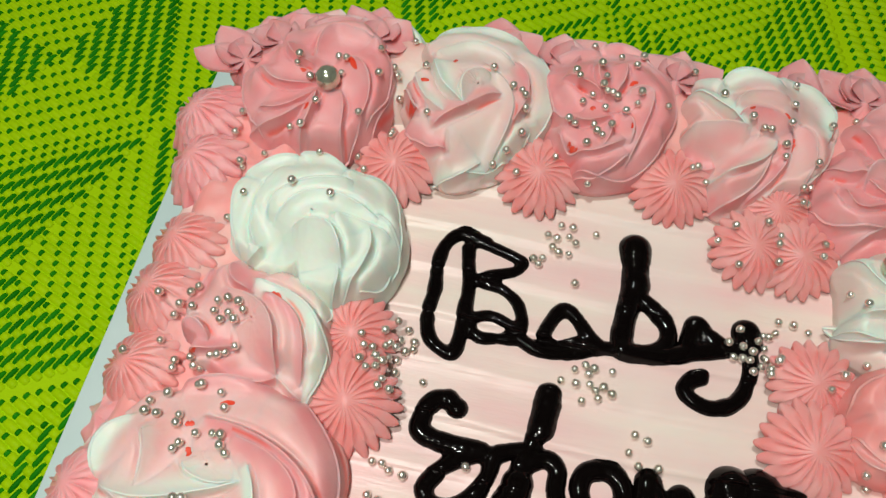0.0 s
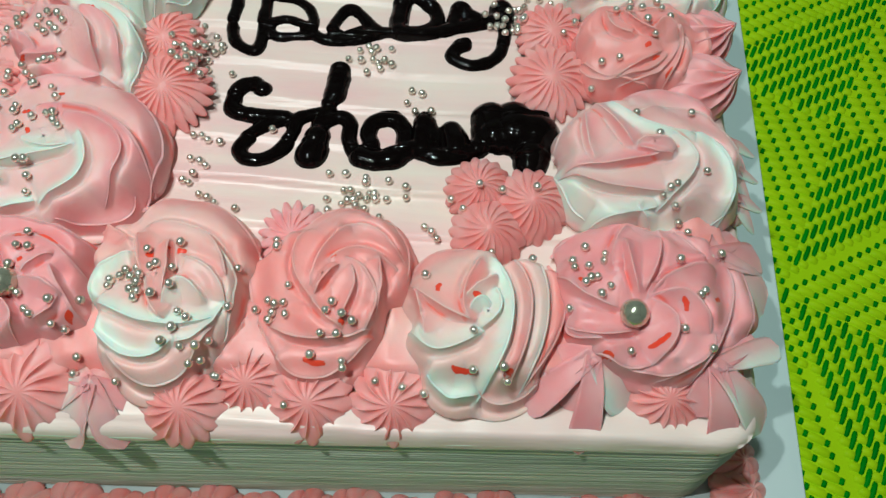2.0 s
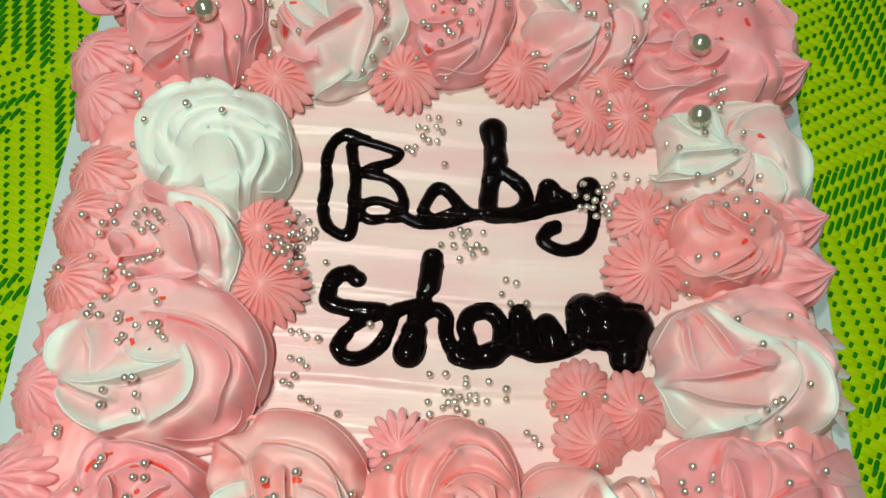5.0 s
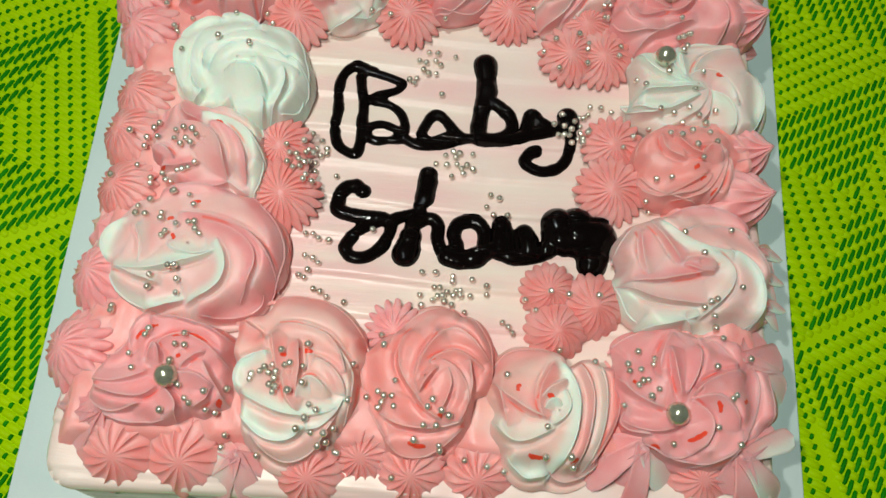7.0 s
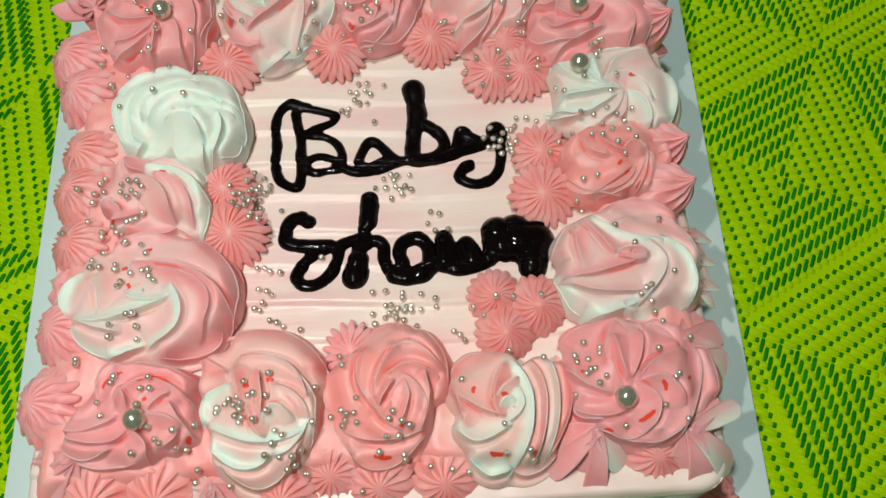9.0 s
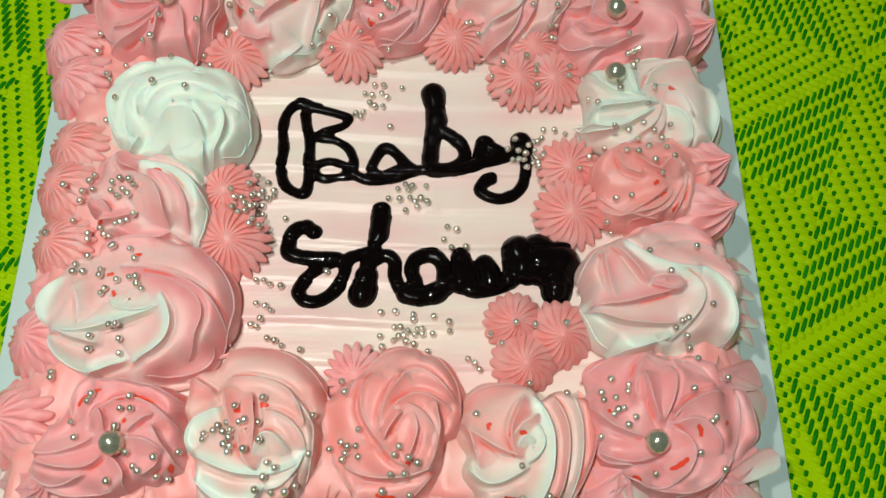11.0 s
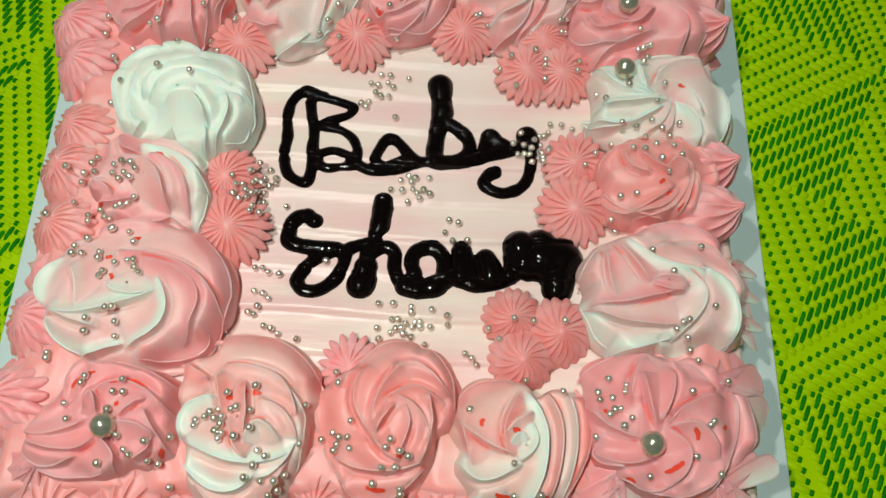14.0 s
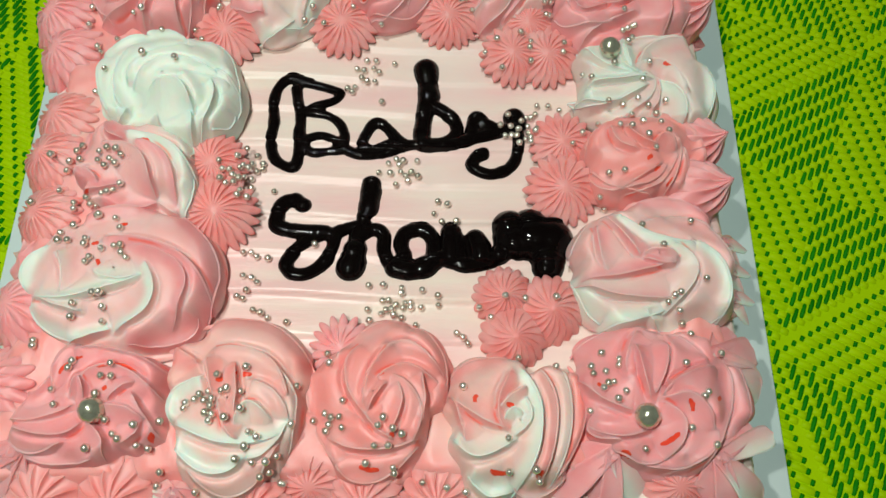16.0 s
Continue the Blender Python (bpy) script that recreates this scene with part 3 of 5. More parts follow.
rosette(-0.0422, -0.1049, rose(12, 0.3, SALMON, [
    petal(241, 29.3, 277, 34.8, 323, 25.4, 6, 6.7, 0.3, 0.2),
    petal(215, 26.5, 257, 27.7, 290, 22.9, 6, 16.1, 1, 0.7),
    petal(291, 23.8, 314, 24.7, 347, 24.2, 6, 18.5, 0.8, 0.3),
    petal(203, 22.5, 283, 17.2, 336, 25.1, 6, 21.3, 1, 0.6),
    petal(201, 24.1, 174, 24.0, 143, 13.6, 6, 16.1, 1, 1),
    petal(122, 20.4, 131, 13.2, 173, 5.4, 6, 21.3, 0.1, 0),
    petal(194, 3.2, 271, 10.7, 290, 16.3, 6, 22.7, 0.2, 0.2),
    petal(86, 13.9, 41, 3.8, 287, 10.0, 6, 22.7, 0.1, 0),
    petal(289, 10.6, 347, 7.8, 335, 18.9, 6, 24.1, 0.6, 0.9),
    petal(40, 10.5, 5, 18.8, 338, 24.9, 6, 21.3, 0.3, 0.2),
    petal(47, 20.9, 3, 24.8, 320, 29.5, 6, 13.8, 0.5, 0.3),
    petal(113, 22.6, 56, 21.3, 4, 22.4, 6, 18.5, 0.2, 0.1),
    petal(123, 39.2, 74, 35.9, 23, 33.7, 6, 9.1, 0, 0),
    petal(142, 39.7, 137, 29.7, 135, 19.6, 6, 11.4, 0, 0),
    petal(86, 8.8, 63, 11.0, 41, 13.8, 1.5, 18, red=1.0),
    petal(138, 9.6, 118, 8.4, 97, 8.8, 1.5, 18, red=1.0),
    petal(334, 34.8, 337, 35.3, 341, 35.0, 1.5, 18, red=1.0),
]), label="pink and white swirled rosette")
rosette(0.0131, -0.1019, rose(13, 0, SALMON, [
    petal(149, 33.0, 193, 26.4, 240, 28.9, 6, 4.3, 0, 0),
    petal(241, 29.2, 269, 32.2, 312, 26.2, 6, 6.7, 0, 0),
    petal(219, 23.5, 263, 20.9, 316, 24.5, 6, 13.8, 0, 0),
    petal(249, 7.4, 273, 12.8, 295, 19.3, 6, 21.3, 0, 0),
    petal(29, 9.8, 339, 11.5, 294, 16.1, 6, 24.1, 0, 0),
    petal(37, 6.5, 303, 1.6, 255, 8.1, 6, 24.1, 0, 0),
    petal(107, 21.9, 153, 12.4, 279, 13.5, 6, 16.1, 0, 0),
    petal(231, 6.5, 91, 11.2, 65, 24.1, 6, 21.3, 0, 0),
    petal(82, 5.5, 43, 16.0, 11, 25.4, 6, 21.3, 0, 0),
    petal(52, 9.4, 349, 18.2, 309, 23.9, 6, 22.7, 0, 0),
    petal(142, 20.9, 95, 31.0, 64, 35.7, 6, 6.7, 0, 0),
    petal(64, 35.7, 38, 33.1, 7, 28.5, 6, 6.7, 0, 0),
    petal(79, 19.3, 55, 25.3, 17, 28.5, 6, 16.1, 0, 0),
    petal(27, 20.4, 356, 19.6, 327, 21.9, 6, 16.1, 0, 0),
    petal(81, 6.2, 70, 7.9, 66, 9.5, 1.5, 18, red=1.0),
    petal(252, 26.2, 266, 27.6, 285, 28.8, 1.5, 18, red=1.0),
    petal(293, 15.5, 296, 17.2, 300, 18.8, 1.5, 18, red=1.0),
]), label="salmon pink rose-shaped rosette")
rosette(0.0692, -0.1120, rose(14, 0.4, SALMON, [
    petal(86, 19.9, 348, 8.5, 265, 27.0, 6, 22.7, 1, 0.6),
    petal(49, 35.2, 10, 28.1, 295, 27.3, 6, 6.7, 0, 0.1),
    petal(59, 30.6, 7, 20.9, 295, 27.3, 6, 13.8, 0.5, 0.4),
    petal(69, 22.4, 18, 15.8, 292, 22.8, 6, 18.5, 0.1, 0.2),
    petal(184, 27.8, 216, 21.5, 255, 7.1, 6, 19.9, 0.8, 1),
    petal(225, 27.5, 247, 28.7, 266, 24.0, 6, 9.1, 1, 1),
    petal(266, 23.2, 285, 27.8, 315, 27.0, 6, 2.0, 0.2, 0.3),
    petal(158, 29.4, 172, 17.4, 213, 5.3, 6, 19.9, 0.2, 0.1),
    petal(158, 28.8, 176, 22.8, 201, 21.7, 6, 18.5, 0.1, 0.2),
    petal(98, 19.5, 145, 9.9, 223, 6.0, 6, 22.7, 0.05, 0),
    petal(153, 8.5, 112, 9.5, 75, 13.2, 6, 24.1, 0.3, 0.6),
    petal(150, 30.6, 130, 32.6, 97, 27.1, 6, 9.1, 0, 0),
    petal(247, 6.3, 1, 3.5, 75, 9.0, 6, 22.7, 0.9, 0.8),
    petal(179, 5.9, 121, 5.0, 50, 1.5, 6, 23.4, 0.9, 0.8),
    petal(163, 18.9, 153, 18.9, 144, 19.1, 1.5, 18, red=1.0),
    petal(229, 22.1, 248, 20.4, 270, 17.9, 1.5, 18, red=1.0),
    petal(282, 21.7, 291, 21.0, 300, 19.4, 1.5, 18, red=1.0),
    petal(144, 7.4, 123, 6.8, 97, 4.8, 1.5, 18, red=1.0),
]), label="white and pink rose-shaped rosette")
rosette(0.1265, -0.0991, rose(15, 0, PINK, [
    petal(207, 6.7, 137, 12.1, 116, 21.2, 6, 22.7, 0, 0),
    petal(202, 4.3, 86, 9.7, 84, 19.5, 6, 22.7, 0, 0),
    petal(244, 2.7, 37, 10.4, 24, 24.8, 6, 21.3, 0, 0),
    petal(256, 4.0, 346, 11.7, 321, 24.1, 6, 22.7, 0, 0),
    petal(325, 24.3, 303, 28.6, 271, 30.4, 6, 18.5, 0, 0),
    petal(256, 5.3, 295, 15.2, 266, 26.9, 6, 21.3, 0, 0),
    petal(269, 25.4, 251, 28.8, 227, 30.6, 6, 16.1, 0, 0),
    petal(201, 31.9, 220, 27.4, 244, 17.0, 6, 19.9, 0, 0),
    petal(165, 36.7, 184, 26.7, 210, 14.9, 6, 19.9, 0, 0),
    petal(105, 26.3, 126, 21.5, 154, 16.0, 6, 16.1, 0, 0),
    petal(27, 30.1, 353, 28.5, 292, 33.2, 6, 11.4, 0, 0),
    petal(52, 31.5, 18, 37.3, 341, 37.4, 6, 6.7, 0, 0),
    petal(246, 29.3, 268, 29.2, 288, 29.7, 6, 9.1, 0, 0),
    petal(199, 30.1, 211, 32.3, 227, 26.0, 6, 9.1, 0, 0),
    petal(153, 37.3, 129, 33.6, 97, 31.1, 6, 6.7, 0, 0),
    petal(83, 23.5, 60, 24.7, 34, 22.8, 6, 13.8, 0, 0),
    petal(348, 20.0, 353, 22.2, 359, 24.7, 1.5, 18, red=1.0),
    petal(347, 7.1, 328, 11.5, 313, 14.5, 1.5, 18, red=1.0),
    petal(253, 22.8, 273, 18.9, 292, 15.4, 1.5, 18, red=1.0),
    petal(229, 30.5, 236, 29.2, 243, 29.1, 1.5, 18, red=1.0),
    petal(172, 27.1, 176, 25.0, 177, 22.9, 1.5, 18, red=1.0),
]), label="pink swirled rosette with a pearl")
# left side
rosette(-0.0967, -0.0011, rose(18, 0, PINK, [
    petal(101, 14.1, 23, 19.0, 345, 29.3, 6, 18.5, 1, 1),
    petal(348, 27.7, 330, 30.8, 314, 32.5, 6, 13.8, 1, 0.8),
    petal(66, 25.7, 35, 25.9, 13, 24.5, 6, 9.1, 1, 1),
    petal(78, 9.3, 2, 16.6, 316, 28.7, 6, 19.9, 0, 0.4),
    petal(145, 13.9, 25, 5.4, 307, 19.6, 6, 22.7, 0.2, 0),
    petal(307, 19.2, 311, 25.1, 316, 30.7, 6, 9.1, 0.3, 0.5),
    petal(123, 22.2, 130, 15.5, 107, 9.1, 6, 21.3, 0, 0),
    petal(205, 25.1, 192, 20.1, 219, 15.9, 6, 18.5, 0, 0),
    petal(214, 26.3, 223, 19.0, 247, 10.6, 6, 16.1, 0, 0),
    petal(240, 21.9, 280, 20.1, 307, 19.9, 6, 11.4, 0, 0),
    petal(137, 31.2, 153, 27.3, 174, 28.4, 6, 9.1, 0, 0),
    petal(208, 27.7, 218, 23.3, 227, 19.2, 1.5, 18, red=1.0),
    petal(70, 9.2, 57, 11.1, 37, 12.5, 1.5, 18, red=1.0),
]), label="pink rosette with a white edge")
rosette(-0.0956, -0.0507, rose(19, 0.2, PINK, [
    petal(63, 35.0, 11, 40.0, 331, 42.0, 6, 13.8, 0, 0),
    petal(332, 39.4, 314, 38.9, 286, 32.5, 6, 4.3, 0, 0),
    petal(110, 15.0, 10, 28.0, 338, 43.0, 6, 19.9, 0, 0),
    petal(66, 11.3, 356, 29.5, 315, 34.7, 6, 22.7, 0, 0),
    petal(11, 13.0, 320, 23.4, 278, 26.6, 6, 21.3, 1, 0.1),
    petal(273, 25.0, 257, 28.7, 243, 34.0, 6, 13.8, 1, 0),
    petal(202, 33.0, 226, 17.7, 347, 12.2, 6, 19.9, 0.9, 1),
    petal(194, 36.9, 176, 40.0, 160, 32.7, 6, 11.4, 1, 0.9),
    petal(164, 25.1, 184, 20.3, 209, 23.1, 6, 18.5, 0.5, 0),
    petal(204, 36.4, 221, 36.2, 243, 33.3, 6, 9.1, 0.9, 0.3),
    petal(201, 33.5, 219, 25.9, 242, 21.5, 6, 18.5, 0.6, 0.6),
    petal(186, 8.1, 269, 5.0, 343, 10.8, 6, 18.5, 0.8, 0.8),
    petal(129, 31.6, 101, 30.6, 67, 32.5, 6, 13.8, 0, 0),
    petal(105, 19.5, 94, 20.9, 80, 22.5, 1.5, 18, red=1.0),
    petal(138, 17.6, 132, 15.6, 120, 14.8, 1.5, 18, red=1.0),
    petal(146, 10.4, 160, 7.9, 178, 6.1, 1.5, 18, red=1.0),
]), label="large pink rosette streaked with white")
# right side
rosette(0.1325, 0.0483, rose(24, 0.5, PINK, [
    petal(191, 34.7, 195, 16.9, 345, 4.5, 6, 21.3, 1, 1),
    petal(192, 34.7, 216, 22.9, 302, 4.4, 6, 18.5, 1, 0.9),
    petal(198, 33.2, 213, 27.0, 238, 9.3, 6, 11.4, 0.8, 0.5),
    petal(346, 4.8, 281, 10.5, 251, 17.7, 6, 18.5, 0.6, 0.2),
    petal(2, 5.9, 301, 11.4, 276, 17.7, 6, 16.1, 0.4, 0.2),
    petal(348, 5.4, 325, 18.9, 296, 32.8, 6, 21.3, 1, 0.5),
    petal(152, 7.1, 38, 10.8, 339, 20.1, 6, 19.9, 0.6, 0.1),
    petal(25, 33.9, 354, 34.3, 320, 34.0, 6, 11.4, 1, 0.8),
    petal(121, 18.6, 132, 11.1, 178, 6.6, 6, 21.3, 0.9, 0.9),
    petal(141, 35.7, 159, 24.5, 209, 2.8, 6, 19.9, 1, 1),
    petal(110, 23.2, 146, 14.2, 188, 2.6, 6, 21.3, 1, 0.8),
    petal(136, 33.4, 84, 29.7, 46, 37.1, 6, 6.7, 0.9, 0.7),
    petal(148, 3.9, 72, 17.8, 37, 33.7, 6, 19.9, 0.6, 0.25),
    petal(40, 8.3, 27, 11.5, 16, 14.0, 1.5, 18, red=1.0),
]), label="white and pink pinwheel rosette")
rosette(0.1310, 0.0120, rose(25, 0, SALMON, [
    petal(194, 28.0, 231, 26.8, 302, 10.0, 6, 22.7, 0, 0),
    petal(188, 27.0, 166, 24.9, 133, 14.8, 6, 18.5, 0, 0),
    petal(230, 26.2, 265, 19.0, 311, 11.5, 6, 18.5, 0, 0),
    petal(243, 24.8, 281, 18.6, 350, 13.4, 6, 16.1, 0, 0),
    petal(8, 11.8, 327, 15.7, 278, 25.0, 6, 18.5, 0, 0),
    petal(0, 15.1, 328, 20.8, 296, 25.2, 6, 9.1, 0, 0),
    petal(68, 19.3, 24, 24.0, 341, 28.8, 6, 13.8, 0, 0),
    petal(320, 2.2, 15, 7.1, 343, 12.9, 6, 24.1, 0, 0),
    petal(143, 12.7, 170, 4.8, 331, 4.0, 6, 22.7, 0, 0),
    petal(153, 18.8, 179, 14.8, 211, 7.7, 6, 21.3, 0, 0),
    petal(194, 28.1, 233, 24.3, 279, 23.1, 6, 6.7, 0, 0),
    petal(128, 22.6, 99, 25.1, 69, 23.1, 6, 9.1, 0, 0),
    petal(250, 9.2, 264, 7.6, 290, 6.2, 1.5, 18, red=1.0),
    petal(269, 14.0, 282, 12.1, 299, 10.3, 1.5, 18, red=1.0),
    petal(285, 21.5, 293, 20.2, 303, 18.3, 1.5, 18, red=1.0),
]), label="coral pink swirled rosette")
rosette(0.1290, -0.0424, rose(26, 0.3, PINK, [
    petal(107, 27.6, 65, 32.8, 31, 33.4, 6, 11.4, 0, 0),
    petal(112, 15.3, 36, 28.7, 342, 36.7, 6, 13.8, 0.3, 0.2),
    petal(128, 24.3, 93, 9.0, 21, 17.9, 6, 19.9, 0.9, 0.9),
    petal(23, 18.5, 348, 30.5, 312, 37.5, 6, 18.5, 1, 0.5),
    petal(47, 8.2, 340, 16.9, 274, 23.9, 6, 21.3, 0.7, 0.8),
    petal(277, 21.7, 249, 28.7, 230, 37.7, 6, 16.1, 1, 1),
    petal(229, 35.9, 211, 36.3, 191, 35.4, 6, 11.4, 0.9, 1),
    petal(196, 36.4, 223, 24.8, 286, 18.0, 6, 18.5, 0.3, 0.8),
    petal(198, 34.6, 214, 14.7, 350, 9.4, 6, 21.3, 0.1, 0),
    petal(149, 28.4, 174, 23.9, 200, 22.4, 6, 19.9, 0.2, 0),
    petal(178, 34.9, 154, 32.5, 142, 29.4, 6, 13.8, 0.3, 0.3),
    petal(138, 28.0, 145, 17.8, 183, 7.1, 6, 21.3, 0.2, 0.1),
    petal(179, 5.6, 65, 1.9, 348, 8.8, 6, 22.7, 0.2, 0),
    petal(195, 6.1, 280, 4.0, 335, 8.3, 6, 21.3, 0.1, 0),
    petal(256, 22.8, 283, 30.6, 324, 36.8, 6, 2.0, 0.8, 0.8),
]), label="large pink rosette with a white outer turn")
# back row
rosette(-0.1050, 0.1054, rose(16, 0, PINK, [
    petal(101, 8.8, 87, 23.8, 50, 29.4, 6, 19.9, 0, 0),
    petal(52, 30.1, 12, 30.5, 323, 31.8, 6, 18.5, 0, 0),
    petal(46, 13.9, 350, 23.9, 300, 38.3, 6, 22.7, 0, 0),
    petal(137, 20.0, 148, 11.9, 104, 3.2, 6, 21.3, 0, 0),
    petal(176, 23.3, 206, 15.1, 277, 6.0, 6, 19.9, 0, 0),
    petal(226, 25.7, 249, 20.6, 293, 9.5, 6, 19.9, 0, 0),
    petal(229, 34.0, 248, 28.4, 276, 14.8, 6, 16.1, 0, 0),
    petal(291, 9.4, 279, 21.7, 270, 37.6, 6, 19.9, 0, 0),
    petal(329, 14.0, 311, 25.2, 296, 39.6, 6, 18.5, 0, 0),
    petal(12, 31.5, 349, 30.5, 319, 35.5, 6, 11.4, 0, 0),
    petal(175, 30.8, 204, 30.3, 246, 32.5, 6, 9.1, 0, 0),
    petal(140, 25.4, 158, 23.8, 166, 26.3, 6, 13.8, 0, 0),
    petal(114, 30.7, 92, 37.6, 66, 40.7, 6, 9.1, 0, 0),
    petal(51, 11.3, 28, 15.0, 356, 20.2, 1.5, 18, red=1.0),
    petal(169, 6.5, 182, 4.6, 200, 2.6, 1.5, 18, red=1.0),
    petal(314, 5.9, 331, 8.4, 353, 10.3, 1.5, 18, red=1.0),
    petal(250, 37.5, 254, 38.4, 258, 39.3, 1.5, 18, red=1.0),
    petal(275, 20.4, 276, 17.6, 277, 14.6, 1.5, 18, red=1.0),
]), label="pink pinwheel rosette with a pearl")
rosette(-0.0398, 0.1111, rose(20, 0.6, PINK, [
    petal(128, 37.9, 98, 39.3, 59, 36.1, 6, 9.1, 1, 1),
    petal(59, 36.1, 14, 31.4, 326, 28.4, 6, 9.1, 1, 1),
    petal(332, 26.6, 301, 30.2, 269, 34.9, 6, 4.3, 1, 1),
    petal(146, 24.1, 103, 23.5, 52, 20.4, 6, 18.5, 0.7, 0.9),
    petal(76, 10.8, 335, 16.6, 282, 34.8, 6, 19.9, 0.5, 0.9),
    petal(283, 29.0, 269, 35.7, 255, 40.2, 6, 11.4, 0.8, 0.3),
    petal(237, 25.2, 254, 12.8, 354, 9.5, 6, 21.3, 0.1, 0),
    petal(154, 21.4, 197, 13.5, 263, 11.7, 6, 22.7, 1, 0.9),
    petal(255, 12.4, 172, 5.6, 58, 7.7, 6, 24.1, 0.7, 0.9),
    petal(169, 26.1, 203, 22.1, 240, 18.1, 6, 21.3, 0.7, 0.2),
    petal(213, 32.8, 238, 32.0, 256, 29.8, 6, 16.1, 0, 0),
    petal(177, 30.5, 196, 27.3, 218, 25.7, 6, 13.8, 0.2, 0),
    petal(56, 22.0, 16, 20.4, 319, 21.0, 6, 16.1, 0.1, 0.3),
    petal(182, 23.5, 186, 21.0, 181, 18.5, 1.5, 18, red=1.0),
    petal(194, 27.6, 207, 26.7, 221, 26.8, 1.5, 18, red=1.0),
    petal(145, 15.3, 138, 14.8, 128, 14.6, 1.5, 18, red=1.0),
    petal(168, 34.8, 165, 31.3, 160, 28.1, 1.5, 18, red=1.0),
]), label="white and pink swirled rosette")
rosette(0.0103, 0.1185, rose(21, 0, PINK, [
    petal(79, 30.6, 22, 29.1, 330, 28.6, 6, 11.4, 0, 0),
    petal(334, 28.1, 294, 33.7, 256, 34.0, 6, 9.1, 0, 0),
    petal(359, 7.3, 359, 18.1, 289, 32.1, 6, 21.3, 0, 0),
    petal(295, 27.5, 273, 33.8, 257, 35.1, 6, 13.8, 0, 0),
    petal(232, 25.8, 258, 29.5, 295, 22.7, 6, 18.5, 0, 0),
    petal(158, 26.1, 189, 20.9, 230, 20.6, 6, 11.4, 0, 0),
    petal(164, 18.1, 170, 9.2, 242, 3.5, 6, 21.3, 0, 0),
    petal(112, 13.3, 133, 5.3, 271, 3.1, 6, 22.7, 0, 0),
    petal(72, 16.5, 49, 9.4, 336, 2.8, 6, 21.3, 0, 0),
    petal(225, 17.9, 247, 17.0, 281, 11.2, 6, 19.9, 0, 0),
    petal(266, 28.3, 278, 21.9, 281, 13.6, 6, 19.9, 0, 0),
    petal(302, 10.5, 313, 16.3, 297, 24.6, 6, 19.9, 0, 0),
    petal(146, 32.4, 122, 29.9, 99, 29.6, 6, 9.1, 0, 0),
    petal(99, 30.5, 81, 34.6, 59, 33.0, 6, 9.1, 0, 0),
    petal(26, 8.9, 35, 12.1, 32, 15.9, 1.5, 18, red=1.0),
    petal(240, 26.9, 250, 28.6, 258, 28.3, 1.5, 18, red=1.0),
    petal(239, 11.8, 243, 9.7, 249, 8.0, 1.5, 18, red=1.0),
    petal(302, 21.6, 308, 19.1, 314, 16.4, 1.5, 18, red=1.0),
]), label="pink swirled rosette")
rosette(0.0702, 0.1123, rose(22, 0.4, PINK, [
    petal(75, 32.7, 41, 38.7, 8, 27.1, 6, 11.4, 1, 1),
    petal(137, 19.7, 110, 30.9, 71, 27.1, 6, 18.5, 0.9, 1),
    petal(154, 11.8, 109, 15.8, 58, 19.8, 6, 22.7, 0.4, 0.7),
    petal(172, 10.5, 98, 7.8, 8, 13.0, 6, 24.1, 0.1, 0),
    petal(24, 16.5, 347, 22.1, 298, 29.4, 6, 18.5, 0.2, 0.2),
    petal(150, 32.3, 150, 20.9, 177, 5.4, 6, 19.9, 1, 0.6),
    petal(189, 31.3, 181, 19.3, 173, 5.0, 6, 18.5, 0.4, 0),
    petal(232, 27.2, 265, 15.4, 339, 7.2, 6, 19.9, 0.6, 0),
    petal(240, 36.4, 264, 24.9, 304, 8.6, 6, 9.1, 0.2, 0),
    petal(193, 30.8, 213, 24.8, 223, 18.7, 6, 6.7, 0, 0),
    petal(13, 11.8, 308, 15.6, 266, 26.7, 6, 16.1, 0, 0),
    petal(14, 31.9, 348, 28.1, 312, 26.0, 6, 9.1, 0.5, 0.2),
    petal(136, 35.3, 128, 32.4, 122, 24.2, 6, 11.4, 0.8, 0.8),
    petal(56, 11.6, 35, 12.3, 19, 13.8, 1.5, 18, red=1.0),
    petal(12, 13.0, 356, 13.6, 336, 13.3, 1.5, 18, red=1.0),
    petal(138, 10.1, 129, 8.6, 110, 8.5, 1.5, 18, red=1.0),
    petal(316, 26.8, 318, 28.6, 316, 30.9, 1.5, 18, red=1.0),
]), label="pink and white pinwheel rosette")
